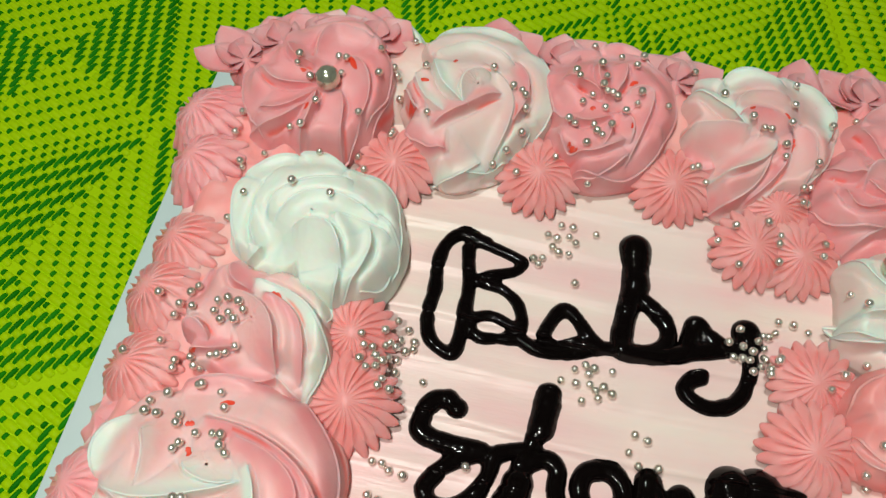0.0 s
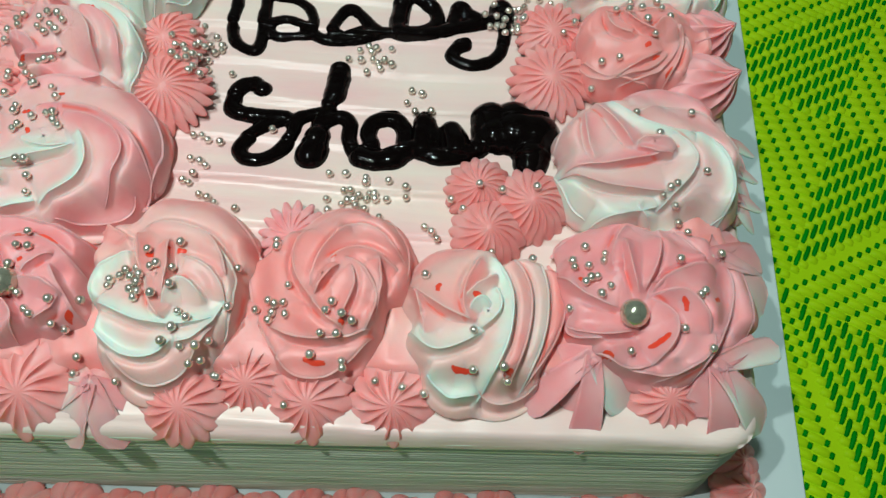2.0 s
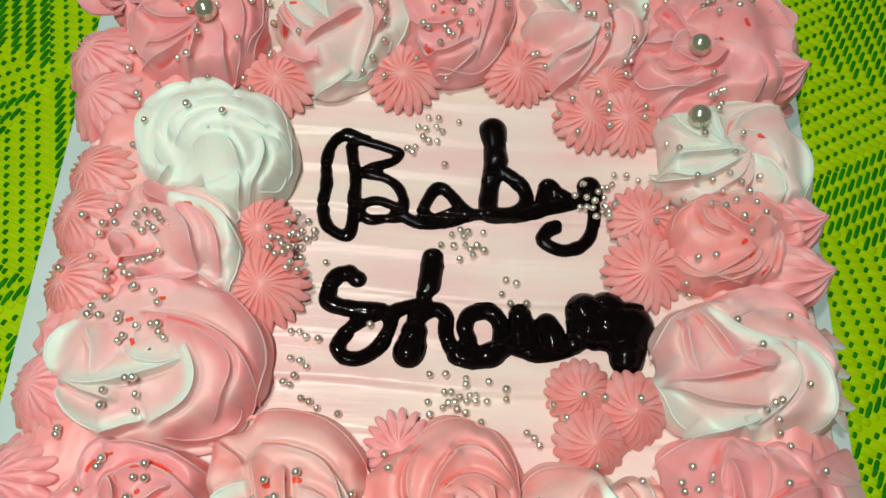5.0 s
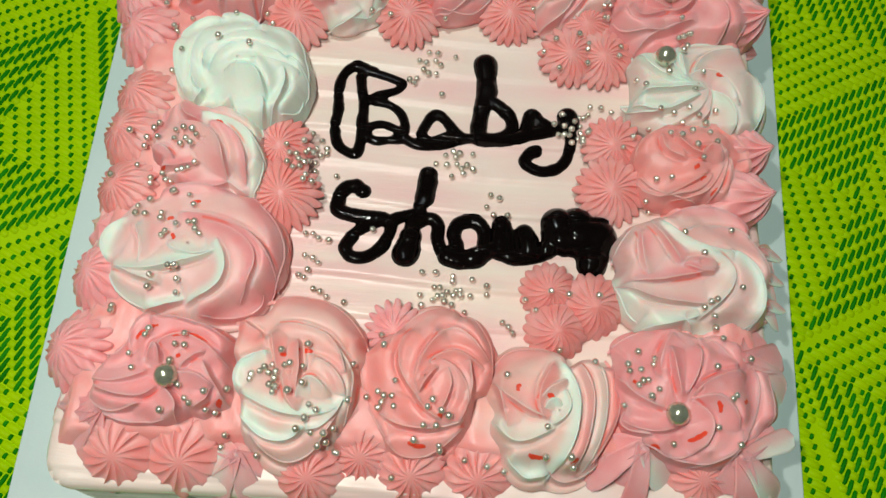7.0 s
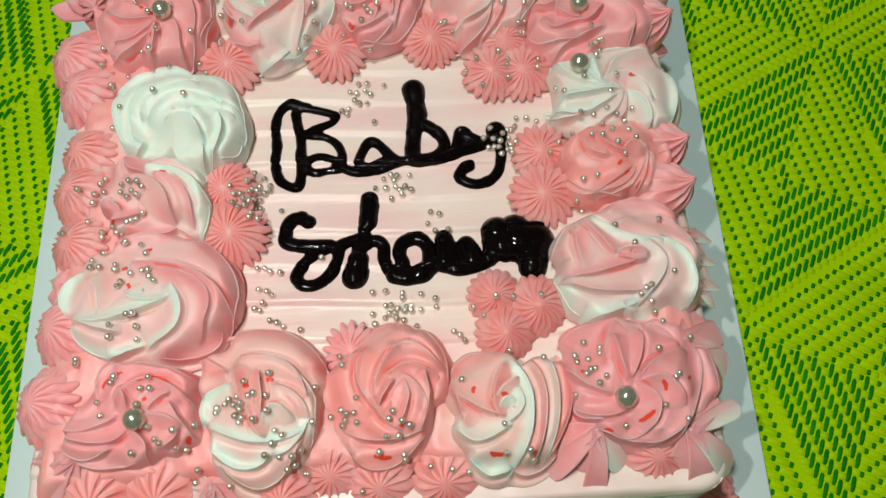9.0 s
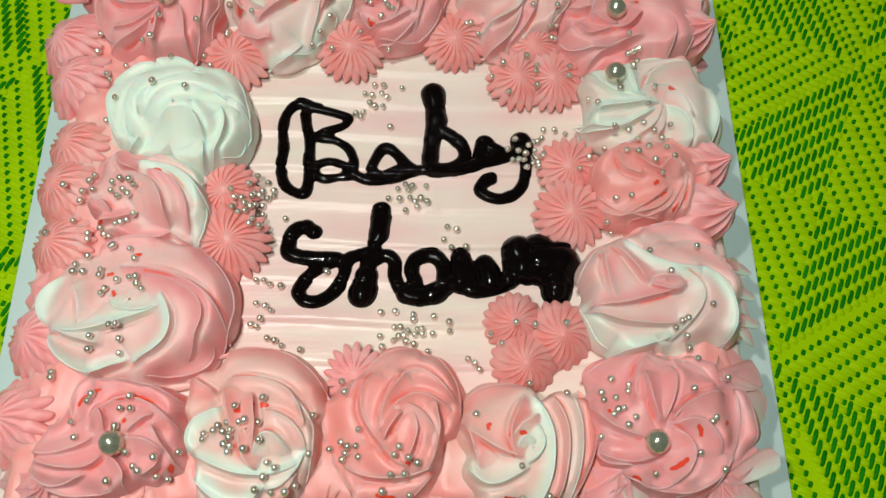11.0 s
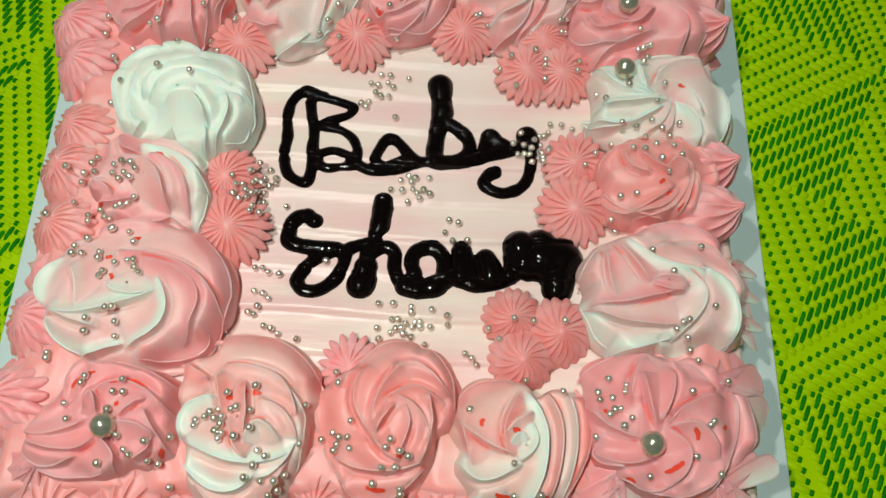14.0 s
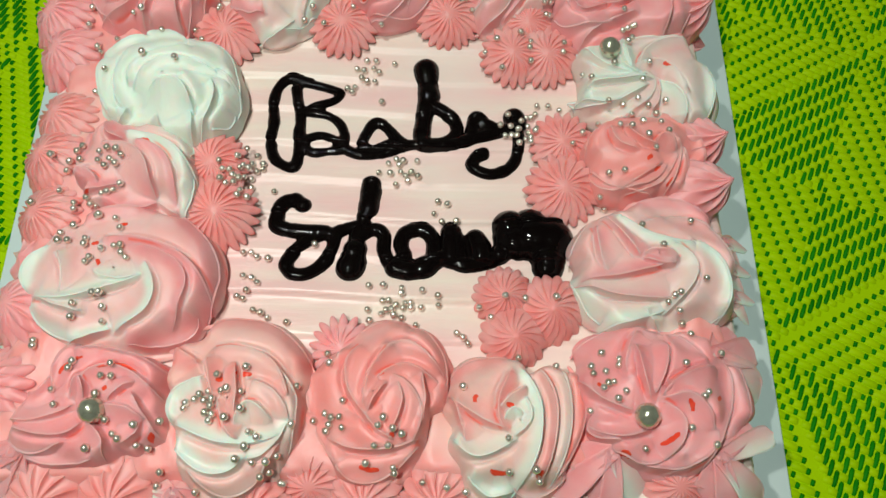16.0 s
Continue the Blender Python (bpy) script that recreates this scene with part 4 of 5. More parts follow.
rosette(0.1292, 0.1051, rose(23, 0, PINK, [
    petal(132, 28.7, 98, 37.8, 64, 42.8, 6, 11.4, 0, 0),
    petal(64, 42.8, 30, 42.7, 5, 36.5, 6, 11.4, 0, 0),
    petal(25, 35.4, 354, 35.0, 308, 37.6, 6, 13.8, 0, 0),
    petal(153, 15.3, 85, 13.9, 27, 22.6, 6, 22.7, 0, 0),
    petal(318, 3.4, 325, 22.3, 291, 36.3, 6, 21.3, 0, 0),
    petal(230, 19.7, 254, 16.8, 298, 7.9, 6, 21.3, 0, 0),
    petal(205, 23.0, 188, 19.3, 183, 12.7, 6, 22.7, 0, 0),
    petal(201, 21.4, 220, 20.5, 240, 16.6, 6, 19.9, 0, 0),
    petal(139, 27.3, 146, 18.3, 169, 12.1, 6, 16.1, 0, 0),
    petal(204, 30.1, 221, 31.4, 235, 18.3, 6, 21.3, 0, 0),
    petal(234, 47.4, 240, 30.3, 277, 20.4, 6, 11.4, 0, 0),
    petal(204, 40.5, 224, 37.9, 256, 22.8, 6, 16.1, 0, 0),
    petal(179, 35.0, 189, 28.5, 195, 20.5, 6, 16.1, 0, 0),
    petal(44, 16.6, 30, 16.6, 20, 18.4, 1.5, 18, red=1.0),
    petal(170, 19.3, 164, 17.2, 158, 16.2, 1.5, 18, red=1.0),
    petal(58, 1.8, 357, 2.2, 27, 3.7, 1.5, 18, red=1.0),
    petal(250, 34.4, 259, 33.5, 267, 30.5, 1.5, 18, red=1.0),
]), label="large pink rosette with a pearl")
# the white one
rosette(-0.0870, 0.0413, rose(17, 1, WHITE, [
    petal(215, 29.4, 179, 32.8, 154, 36.8, 6, 11.4, 1, 1),
    petal(154, 36.8, 135, 36.0, 118, 32.8, 6, 11.4, 1, 1),
    petal(117, 31.2, 101, 31.6, 76, 23.9, 6, 13.8, 1, 1),
    petal(76, 23.9, 46, 31.1, 15, 30.6, 6, 13.8, 1, 1),
    petal(17, 30.3, 356, 32.6, 336, 34.6, 6, 11.4, 1, 1),
    petal(337, 33.7, 326, 34.6, 313, 32.3, 6, 9.1, 1, 1),
    petal(220, 28.1, 223, 24.6, 219, 20.9, 6, 13.8, 1, 1),
    petal(222, 22.2, 182, 23.1, 130, 28.7, 6, 16.1, 1, 1),
    petal(190, 16.8, 138, 14.4, 64, 20.0, 6, 21.3, 1, 1),
    petal(198, 13.9, 82, 8.2, 5, 24.3, 6, 24.1, 1, 1),
    petal(12, 23.1, 359, 30.1, 346, 34.2, 6, 18.5, 1, 1),
    petal(234, 7.7, 323, 10.8, 308, 25.1, 6, 27.0, 1, 1),
    petal(308, 21.3, 301, 28.7, 293, 33.7, 6, 19.9, 1, 1),
    petal(357, 20.3, 333, 25.7, 299, 33.5, 6, 19.9, 1, 1),
    petal(359, 8.6, 359, 20.5, 354, 30.2, 6, 21.3, 1, 1),
], 0.7), label="plain white swirled rosette")
# the end of the rosettes
STARS = [ridged("piped_star", 0.0160, 0.0090, ribs, 40 + ribs, deep=0.17, notch=0.24, red=0.5, sharp=1.7) for ribs in (19, 20, 21, 22)]
PALE_STARS = [ridged("piped_star", 0.0165, 0.0095, ribs, 60 + ribs, deep=0.16, notch=0.34, mat=PINK, red=0.4, sharp=1.7) for ribs in (16, 17, 19)]
DOMES = [ridged("piped_star", 0.0160, 0.0125, ribs, 70 + ribs, twist=0.5, deep=0.13, notch=0.15, red=0.5, sharp=1.7) for ribs in (17, 18, 19)]
FRONT_STARS = [ridged("piped_star", 0.0165, 0.0062, ribs, 45 + ribs, deep=0.17, notch=0.22, point=0.1, red=0.5, sharp=1.5) for ribs in (14, 15, 16)]


def star_at(k, x, y, size, spin=0.0, lean=0.0, toward=0.0, z=TOPZ + 0.002, pale=False, label=""):
    group = PALE_STARS if pale else DOMES if y < -0.05 and x > 0.05 else STARS
    ob = star(x, y, group[k % len(group)], spin, lean, toward, z, label)
    ob.scale = (size / 0.0165,) * 3
    return ob


for k, (x, y, size) in enumerate(((-0.066, 0.080, 0.0165), (-0.010, 0.087, 0.0165), (0.0416, 0.0923, 0.016), (0.081, 0.089, 0.015), (0.073, 0.0685, 0.0155),
                                  (0.0896, 0.068, 0.0155), (-0.067, 0.0055, 0.0155), (-0.0627, -0.019, 0.018), (0.097, 0.0195, 0.0150), (0.0964, -0.0043, 0.017),
                                  (0.0662, -0.0555, 0.0135), (0.0857, -0.0612, 0.0155), (0.0697, -0.0735, 0.0145), (-0.002, -0.0790, 0.0125))):
    inward = 0.0025 * (k in (6, 7)) - 0.0025 * (k in (8, 9))
    ob = star_at(k, x + inward, y - 0.0025 * (k < 4), size, k * 37, 13, 270, TOPZ + 0.0045 - 0.0025 * (k > 9), k == 13, label="coral pink ridged star of cream")
    ob.scale.z *= 1.0 if k in (10, 11, 12) else 0.72
# edges
for k, (x, y) in enumerate(((-0.137, 0.028), (-0.139, 0.0070), (-0.136, -0.0216), (-0.138, -0.064), (-0.142, -0.0986), (-0.149, 0.086), (-0.1425, 0.0640))):
    star_at(k, x + 0.002, y, 0.0172, k * 41, 27, 180, TOPZ + 0.002, pale=k > 2, label="pink ridged star leaning over the cake's edge")
for k, (x, y) in enumerate(((-0.0862, -0.1405), (-0.0327, -0.1430), (-0.0116, -0.1335), (0.0101, -0.1395), (0.0385, -0.1390), (0.1336, -0.1315), (-0.114, -0.1405))):
    ob = star(x, y, FRONT_STARS[k % 3], k * 29, 24, 270, TOPZ + 0.0005, "pink ridged star leaning over the cake's front edge")
    ob.scale = (0.89 + 0.14 * (k in (0, 6)),) * 3
PEAKS = [ridged("piped_star", 0.0175, 0.0170, ribs, 65 + ribs, twist=0.55, deep=0.20, notch=0.22, point=0.9, mat=PINK, sharp=1.2) for ribs in (12, 13)]
for k, (x, y) in enumerate(((0.1560, 0.0205), (0.1555, -0.0030), (0.1590, 0.0964))):
    star(x - 0.003, y, PEAKS[k % 2], k * 61, 40, 355, TOPZ + 0.001, "pink ridged peak of cream leaning over the cake's side")

FLOWER = ridged("piped_star", 0.018, 0.010, 6, 81, (0.0, 0.3, 0.0), 0.3, 0.20, 0.42, 0.3, mat=PINK, sharp=1.6)
SNOW = ridged("piped_star", 0.010, 0.012, 7, 83, (1.0,), 0.2, 0.2, 0.4, 0.35, mat=WHITE)
for me, x, y, size, lean, toward, spin, text in (
        (FLOWER, -0.1370, -0.0400, 0.95, 35, 180, 30, "pink petalled drop of cream"),
        (SNOW, -0.1400, 0.0540, 0.7, 40, 180, 0, "small white peak of cream"),
        (SNOW, -0.0760, 0.1430, 0.9, 40, 90, 0, "small white peak of cream"),
        (SNOW, 0.0610, 0.1400, 1.1, 25, 90, 60, "white peak of cream"),
        (SNOW, -0.1330, -0.0500, 0.8, 40, 180, 60, "white peak of cream")):
    ob = star(x, y, me, spin, lean, toward, TOPZ - 0.005, text)
    ob.scale = (size,) * 3



def leaf(angle, long, wide, drop, white, seed, blunt):
    """A pointed tongue of cream drawn out of a drop, hollow along its middle and curling down at its tip; millimetres."""
    verts, tint, faces = [], [], []
    co, si = math.cos(radians(angle)), math.sin(radians(angle))
    across, along = 9, 14
    for low in (0, 1):
        for k in range(along + 1):
            u = k / along
            half = wide * ((0.40 + 0.60 * u) * max(0.0, 1 - u ** 8) ** 0.5 if blunt else (0.55 + 0.9 * u) * max(0.0, 1 - u ** 1.6) ** 0.9) * (1 + 0.12 * noise.noise((u * 3, seed, 4.0))) + 0.1
            side = 1.8 * noise.noise((u * 1.5, seed, 0.0)) * u
            for j in range(across):
                v = 2 * j / (across - 1) - 1
                p, q = long * u, half * v + side
                z = 8.0 * (1 - u) ** 1.2 - drop * u ** 2.6 + 0.18 * half * (v * v - 0.4) * (1 - 0.5 * u) + 0.25 * noise.noise((u * 2, v, seed + 2))
                z -= low * (1.2 + 1.0 * (1 - v * v)) * (1 - 0.7 * u)
                verts.append(((p * co - q * si) / 1000, (p * si + q * co) / 1000, z / 1000))
                pale = white * (1.05 - 0.75 * smooth(0.1, 0.9, 0.5 + 0.5 * v)) * smooth(0.05, 0.45, u) if white else 0.0
                tint.append((min(1, max(0, pale)), 0, 0, 1))
    size = (along + 1) * across
    for k in range(along):
        for j in range(across - 1):
            o = k * across + j
            faces.append((o, o + across, o + across + 1, o + 1))
            faces.append((size + o, size + o + 1, size + o + across + 1, size + o + across))
        for j in (0, across - 1):
            o = k * across + j
            faces.append((o, o + size, o + size + across, o + across))
    return mesh_of("petal", verts, faces, PINK, tint=tint)


def drawn_drop(x, y, z, label, leaves, blunt=True):
    """A drop of cream pulled out into a few long tongues."""
    ob = child("piped_star", ridged("piped_star", 0.008, 0.0075, 6, int(1000 * abs(x)), (leaves[0][4] * 0.5, 0.0), 0.4, 0.04, 0.1, 0.2, mat=PINK), cake, Matrix.Translation((x, y, z)), label)
    for k, (angle, long, wide, drop, white) in enumerate(leaves):
        child("petal", leaf(angle, long, wide, drop, white, 1000 * x + k * 3.3, blunt), ob, None, "white tongue of cream" if white > 0.6 else "")


drawn_drop(0.1057, -0.1225, 0.091, "pink drop of cream drawn out into tongues", ((216, 28, 7, 8, 0), (268, 29, 6.5, 16, 0), (313, 20, 8, 8, 0.9), (187, 17, 8, 3, 0), (240, 17, 8, 7, 0)))
drawn_drop(0.1472, -0.1239, 0.091, "pink and white drop of cream drawn out into tongues", ((286, 26, 7.5, 18, 0.05), (323, 28, 8, 17, 0.85), (24, 30, 6.5, 4, 0.85), (48, 24, 8, 3, 0), (250, 15, 7, 6, 0)))
for y in (-0.0300, -0.0420, -0.0550):
    drawn_drop(0.1635, y, 0.083, "small white curl of cream on the cake's edge", ((-35, 14, 4, 4, 0.9), (5, 15, 4, 3, 1.0), (40, 13, 4, 5, 0.6)), False)
drawn_drop(0.1500, -0.0830, 0.090, "pink and white drop of cream drawn out into tongues", ((330, 28, 11, 12, 0.9), (14, 24, 9, 6, 0.15), (290, 18, 7, 8, 0), (52, 20, 7, 4, 0)))
drawn_drop(-0.1230, -0.1230, 0.088, "pink drop of cream drawn out into tongues", ((165, 24, 8, 8, 0), (195, 26, 9, 12, 0), (228, 26, 9, 12, 0.05), (262, 24, 8, 14, 0), (212, 20, 8, 8, 0)))
drawn_drop(-0.0633, -0.1385, 0.084, "small pink and white drop of cream", ((245, 21, 7, 10, 0.5), (295, 21, 7, 10, 0.15), (200, 20, 6.5, 6, 0.9), (345, 17, 6, 4, 0), (150, 17, 6, 0, 0.3)))

# ragged drops drawn out over the edges
rnd = random.Random(77)
EDGE = [(x, y + 0.001, 90 + 38 * (k < 2) - 40 * (k > 8), -4, 0.0885) for k, (x, y) in enumerate(((-0.138, 0.112), (-0.126, 0.124), (-0.110, 0.130), (-0.088, 0.133), (-0.036, 0.136), (-0.008, 0.135), (0.038, 0.136), (0.088, 0.139), (0.114, 0.140), (0.136, 0.136), (0.152, 0.126)))]
EDGE += [(0.150, y, 0, 3, 0.080) for y in (0.040, 0.062, 0.088, 0.110)]
EDGE += [(-0.125, y, 180, 4, 0.080) for y in (-0.110, -0.078, -0.046, 0.046, 0.074, 0.098)]
EDGE += [(x, 0.134, 90, 5, 0.078) for x in (-0.060, -0.022, 0.014, 0.060, 0.102)]
for x, y, toward, drop, z in EDGE:
    white = rnd.choice((0.0, 0.0, 0.0, 0.1, 0.4))
    leaves = [(toward + a + rnd.uniform(-8, 8), rnd.uniform(19, 26), rnd.uniform(12, 16), drop * rnd.uniform(0.6, 1.4), rnd.choice((0.0, 0.0, white))) for a in (-46, -2, 44)]
    drawn_drop(x, y, z, "ragged pink drop of cream on the cake's edge", leaves, False)

# shell border along the foot of the front
SHELLS = [ridged("shell", 0.0135, 0.0085, 9, 90 + k, twist=0.5, deep=0.2, mat=SALMON) for k in range(3)]
for k in range(19):
    child("shell", SHELLS[k % 3], cake, leaning(-0.172 + 0.0195 * k, -0.1715 + 0.025 * (-0.172 + 0.0195 * k) + 0.002 * math.sin(k * 2.1), 0.0040, 20, 270, k * 47), "pink shell of cream at the cake's foot" if k == 0 else "")
for k, (x, y) in enumerate(((0.186, -0.150), (0.184, -0.138))):
    child("shell", SHELLS[k], cake, leaning(x, y, 0.0045, 20, 0, k * 70 + 20), "")

# ---- lettering ----
LETTERS = []
LETTERS.append(('B', (
        (2.3, [(-24.8, 54.6), (-34.9, 56.4), (-40.2, 50.2), (-41.3, 41.2), (-40.4, 31.1), (-40.8, 19.9), (-38.1, 11.7), (-31.8, 7.6), (-28.7, 8.3), (-27.8, 14.8), (-28.0, 23.1), (-28.0, 33.0), (-30.1, 44.5), (-31.1, 50.5)]),
        (2.0, [(-29.7, 54.4), (-20.8, 52.6), (-13.1, 50.2), (-10.0, 48.5), (-12.4, 44.2), (-19.4, 41.1), (-24.3, 38.0), (-16.4, 36.5), (-9.8, 32.1), (-6.6, 25.1), (-6.7, 19.6)]),
        (2.0, [(-25.5, 19.0), (-23.0, 22.7), (-17.2, 24.2), (-11.0, 21.9), (-6.7, 19.6)]),
        (2.0, [(-25.5, 19.0), (-20.9, 15.8), (-13.9, 16.6), (-6.5, 17.7)]),
)))
LETTERS.append(('a', (
        (2.4, [(1.7, 20.7), (3.1, 25.2), (5.9, 30.9), (8.9, 32.7), (13.2, 29.5), (17.2, 24.5), (21.1, 20.8)]),
        (1.7, [(3.8, 18.5), (7.6, 17.8), (14.0, 20.8)]),
        (2.3, [(-6.6, 18.2), (-0.9, 15.6), (5.1, 15.0), (12.0, 16.1), (21.1, 19.7), (29.3, 20.7)]),
)))
LETTERS.append(('b', (
        (4.6, [(31.1, 63.3), (31.6, 58.7)]),
        (4.2, [(31.6, 58.7), (32.7, 48.1)]),
        (3.5, [(32.6, 49.6), (31.2, 41.6), (30.2, 33.4), (29.5, 25.5), (30.0, 21.3)]),
        (2.8, [(33.0, 43.7), (39.5, 39.5), (44.6, 34.8), (46.2, 30.3), (45.2, 26.0), (41.1, 22.2), (35.2, 20.9), (30.0, 21.3)]),
)))
LETTERS.append(('y', (
        (3.0, [(30.0, 20.8), (38.8, 20.5), (47.0, 22.2), (55.2, 25.2), (64.7, 28.3)]),
        (3.1, [(53.0, 27.1), (54.7, 34.2), (56.1, 36.0), (59.8, 32.7), (65.8, 29.5), (71.8, 29.7)]),
        (4.2, [(73.5, 36.6), (74.4, 33.2)]),
        (2.5, [(74.4, 34.9), (75.4, 27.8), (74.9, 19.5), (73.1, 13.1), (68.9, 8.2), (62.0, 5.8), (55.7, 7.7), (53.0, 10.9), (54.6, 14.4), (58.5, 16.5)]),
)))
LETTERS.append(('S', (
        (3.2, [(-23.5, -11.9), (-27.1, -9.0)]),
        (3.0, [(-27.1, -9.0), (-31.4, -10.4), (-34.3, -15.3), (-34.7, -21.3), (-29.4, -23.8), (-21.0, -24.5), (-12.8, -24.8)]),
        (2.7, [(-12.8, -25.0), (-20.4, -29.1), (-26.1, -34.8), (-29.0, -40.3), (-26.1, -44.8), (-20.3, -45.1), (-15.3, -42.2), (-11.5, -37.9), (-9.0, -31.9), (-8.2, -25.8), (-4.5, -23.3), (0.8, -21.6)]),
)))
LETTERS.append(('h', (
        (3.8, [(6.9, -0.9), (6.6, -5.4)]),
        (3.9, [(6.9, -4.0), (6.0, -13.0)]),
        (2.9, [(5.9, -11.8), (3.9, -18.6), (1.6, -24.3), (0.7, -30.4)]),
        (5.1, [(0.1, -38.7), (-0.9, -41.8)]),
        (4.2, [(1.0, -32.8), (-0.0, -39.4)]),
        (2.8, [(1.3, -27.5), (5.6, -24.2), (9.9, -22.8), (13.5, -25.9), (13.6, -32.4), (15.9, -38.5), (20.2, -42.1)]),
)))
LETTERS.append(('o', (
        (3.0, [(20.1, -41.6), (22.7, -35.9), (21.2, -30.3), (22.7, -24.9), (27.7, -22.8), (32.6, -23.6), (35.8, -28.4), (36.1, -34.6)]),
        (3.9, [(19.2, -41.2), (24.7, -42.4), (31.1, -41.3), (36.3, -37.8)]),
)))
LETTERS.append(('w', (
        (3.2, [(36.3, -36.9), (42.7, -35.3)]),
        (3.7, [(43.3, -23.8), (42.9, -29.1), (43.6, -35.3)]),
        (2.3, [(45.5, -23.0), (47.3, -29.0), (48.4, -36.1)]),
        (3.0, [(40.6, -36.8), (48.4, -39.4), (56.0, -39.1), (63.5, -36.1), (68.9, -33.6)]),
        (4.2, [(54.5, -26.8), (56.2, -31.1), (56.9, -35.8)]),
)))
LETTERS.append(('e', (
        (3.9, [(69.2, -19.0), (67.5, -24.0), (66.7, -30.8), (65.0, -34.6)]),
        (6.2, [(70.1, -21.0), (72.8, -23.8), (73.3, -29.4)]),
        (6.9, [(72.2, -27.7), (77.2, -28.1)]),
)))
LETTERS.append(('r', (
        (6.5, [(79.0, -20.2), (77.7, -24.4), (78.1, -29.5)]),
        (8.1, [(79.9, -25.6), (88.3, -26.3)]),
        (5.5, [(89.3, -22.4), (90.5, -24.8)]),
        (5.1, [(91.4, -25.2), (90.4, -30.1), (88.1, -34.9)]),
        (5.8, [(85.6, -31.4), (86.6, -37.3), (86.3, -40.1)]),
)))



def piped_letter(strokes, seed):
    """Thick gel strokes, rounded on top, uneven in width and melted into one another."""
    samples = []
    for width, points in strokes:
        r = width * 1.29 / 1000
        path = [Vector((x / 1000, y / 1000)) for x, y in points]
        for i in range(len(path) - 1):
            p0, p1, p2, p3 = path[max(0, i - 1)], path[i], path[i + 1], path[min(len(path) - 1, i + 2)]
            steps = max(2, int((p2 - p1).length / 0.0007))
            for k in range(steps + 1):
                u = k / steps
                p = 0.5 * ((2 * p1) + (p2 - p0) * u + (2 * p0 - 5 * p1 + 4 * p2 - p3) * u * u + (3 * p1 - p0 - 3 * p2 + p3) * u ** 3)
                samples.append((p.x, p.y, r * (1 + 0.14 * noise.noise((p.x * 170, p.y * 170, seed)) + 0.06 * noise.noise((p.x * 500, p.y * 500, seed)))))
    data = np.array(samples)
    reach = data[:, 2].max() * 1.3
    cell = 0.00045
    xs = np.arange(data[:, 0].min() - reach, data[:, 0].max() + reach, cell)
    ys = np.arange(data[:, 1].min() - reach, data[:, 1].max() + reach, cell)
    gx, gy = np.meshgrid(xs, ys)
    high = np.full(gx.shape, -1.0)
    for x, y, r in samples:
        far = np.hypot(gx - x, gy - y) / r
        high = np.maximum(high, r * 0.74 * (1 - np.minimum(far, 2.0) ** 3.0))
    high = np.maximum(high, -0.0016)
    for _ in range(12):
        low = np.pad(high, 1, mode="edge")
        melted = (low[:-2, 1:-1] + low[2:, 1:-1] + low[1:-1, :-2] + low[1:-1, 2:] + 4 * high) / 8
        high = np.where(high > 0.0004, np.maximum(high * 0.93 + melted * 0.07, melted), melted)
    # the foot of the gel stands steep on the cream
    high = np.where(high < 0.0006, high * 3 - 0.0012, high)
    index, verts, faces = {}, [], []
    limit = -0.0012

    def corner(j, i):
        if (j, i) not in index:
            index[(j, i)] = len(verts)
            x, y = float(xs[i]), float(ys[j])
            verts.append((x, y, top_height(x, y) + max(limit, float(high[j, i]))))
        return index[(j, i)]

    for j in range(len(ys) - 1):
        for i in range(len(xs) - 1):
            if high[j:j + 2, i:i + 2].max() > limit:
                faces.append((corner(j, i), corner(j, i + 1), corner(j + 1, i + 1), corner(j + 1, i)))
    return mesh_of("letter", verts, faces, GEL)


for k, (sign, strokes) in enumerate(LETTERS):
    child("letter", piped_letter(strokes, k), cake, None, "glossy black gel letter " + sign)

# ---- sugar pearls ----
def ball(name, r, rings, mat):
    bm = bmesh.new()
    bmesh.ops.create_uvsphere(bm, u_segments=rings * 2, v_segments=rings, radius=r)
    for v in bm.verts:
        v.co *= 1 + 0.04 * noise.noise(v.co * (0.9 / r))
    for f in bm.faces:
        f.smooth = True
    me = bpy.data.meshes.new(name)
    bm.to_mesh(me)
    bm.free()
    me.materials.append(mat)
    return me


# millimetres, group by group
SPRINKLES = []
SPRINKLES.append(((-93.8, 71.4), (-82.1, 48.7), (-97.3, 51.4), (-116.2, 47.9), (-121.2, 39.2), (-124.8, 64.9), (-117.6, 71.4),))
SPRINKLES.append(((-120.9, 9.2), (-122.9, 6.6), (-109.8, 3.1), (-105.9, 3.9), (-101.7, 3.1), (-99.6, 0.7), (-104.7, -0.6), (-102.3, -2.5), (-110.5, -0.6), (-107.3, -3.3), (-125.8, 1.8), (-118.4, -0.4), (-126.8, -2.1), (-133.5, 3.1), (-127.8, -12.5), (-107.4, -15), (-104.9, -15.3), (-103.2, -13), (-100.2, -10.6), (-112.7, -18.4), (-111.1, -19.2), (-120.5, -18.8), (-138.4, -18.6),))
SPRINKLES.append(((-60.7, 3.7), (-59.5, 0.6), (-53.6, 7.8), (-50, 12.4), (-46.1, 12.6), (-43.1, 8.2), (-42.9, 5.5), (-48.2, 8), (-45.6, 3.9), (-51.1, 4.1), (-56.4, 0.4), (-54.5, -2.7), (-52.3, 2.9), (-49.1, 3.6), (-59.2, -5.2), (-55.9, -8), (-53.2, -6.8), (-51.4, -4.1), (-50.8, -0.5), (-47.8, 0.7), (-47.5, -4), (-50.5, -10.1), (-50.5, -13.9), (-47.2, -13.4), (-37, -5.5),))
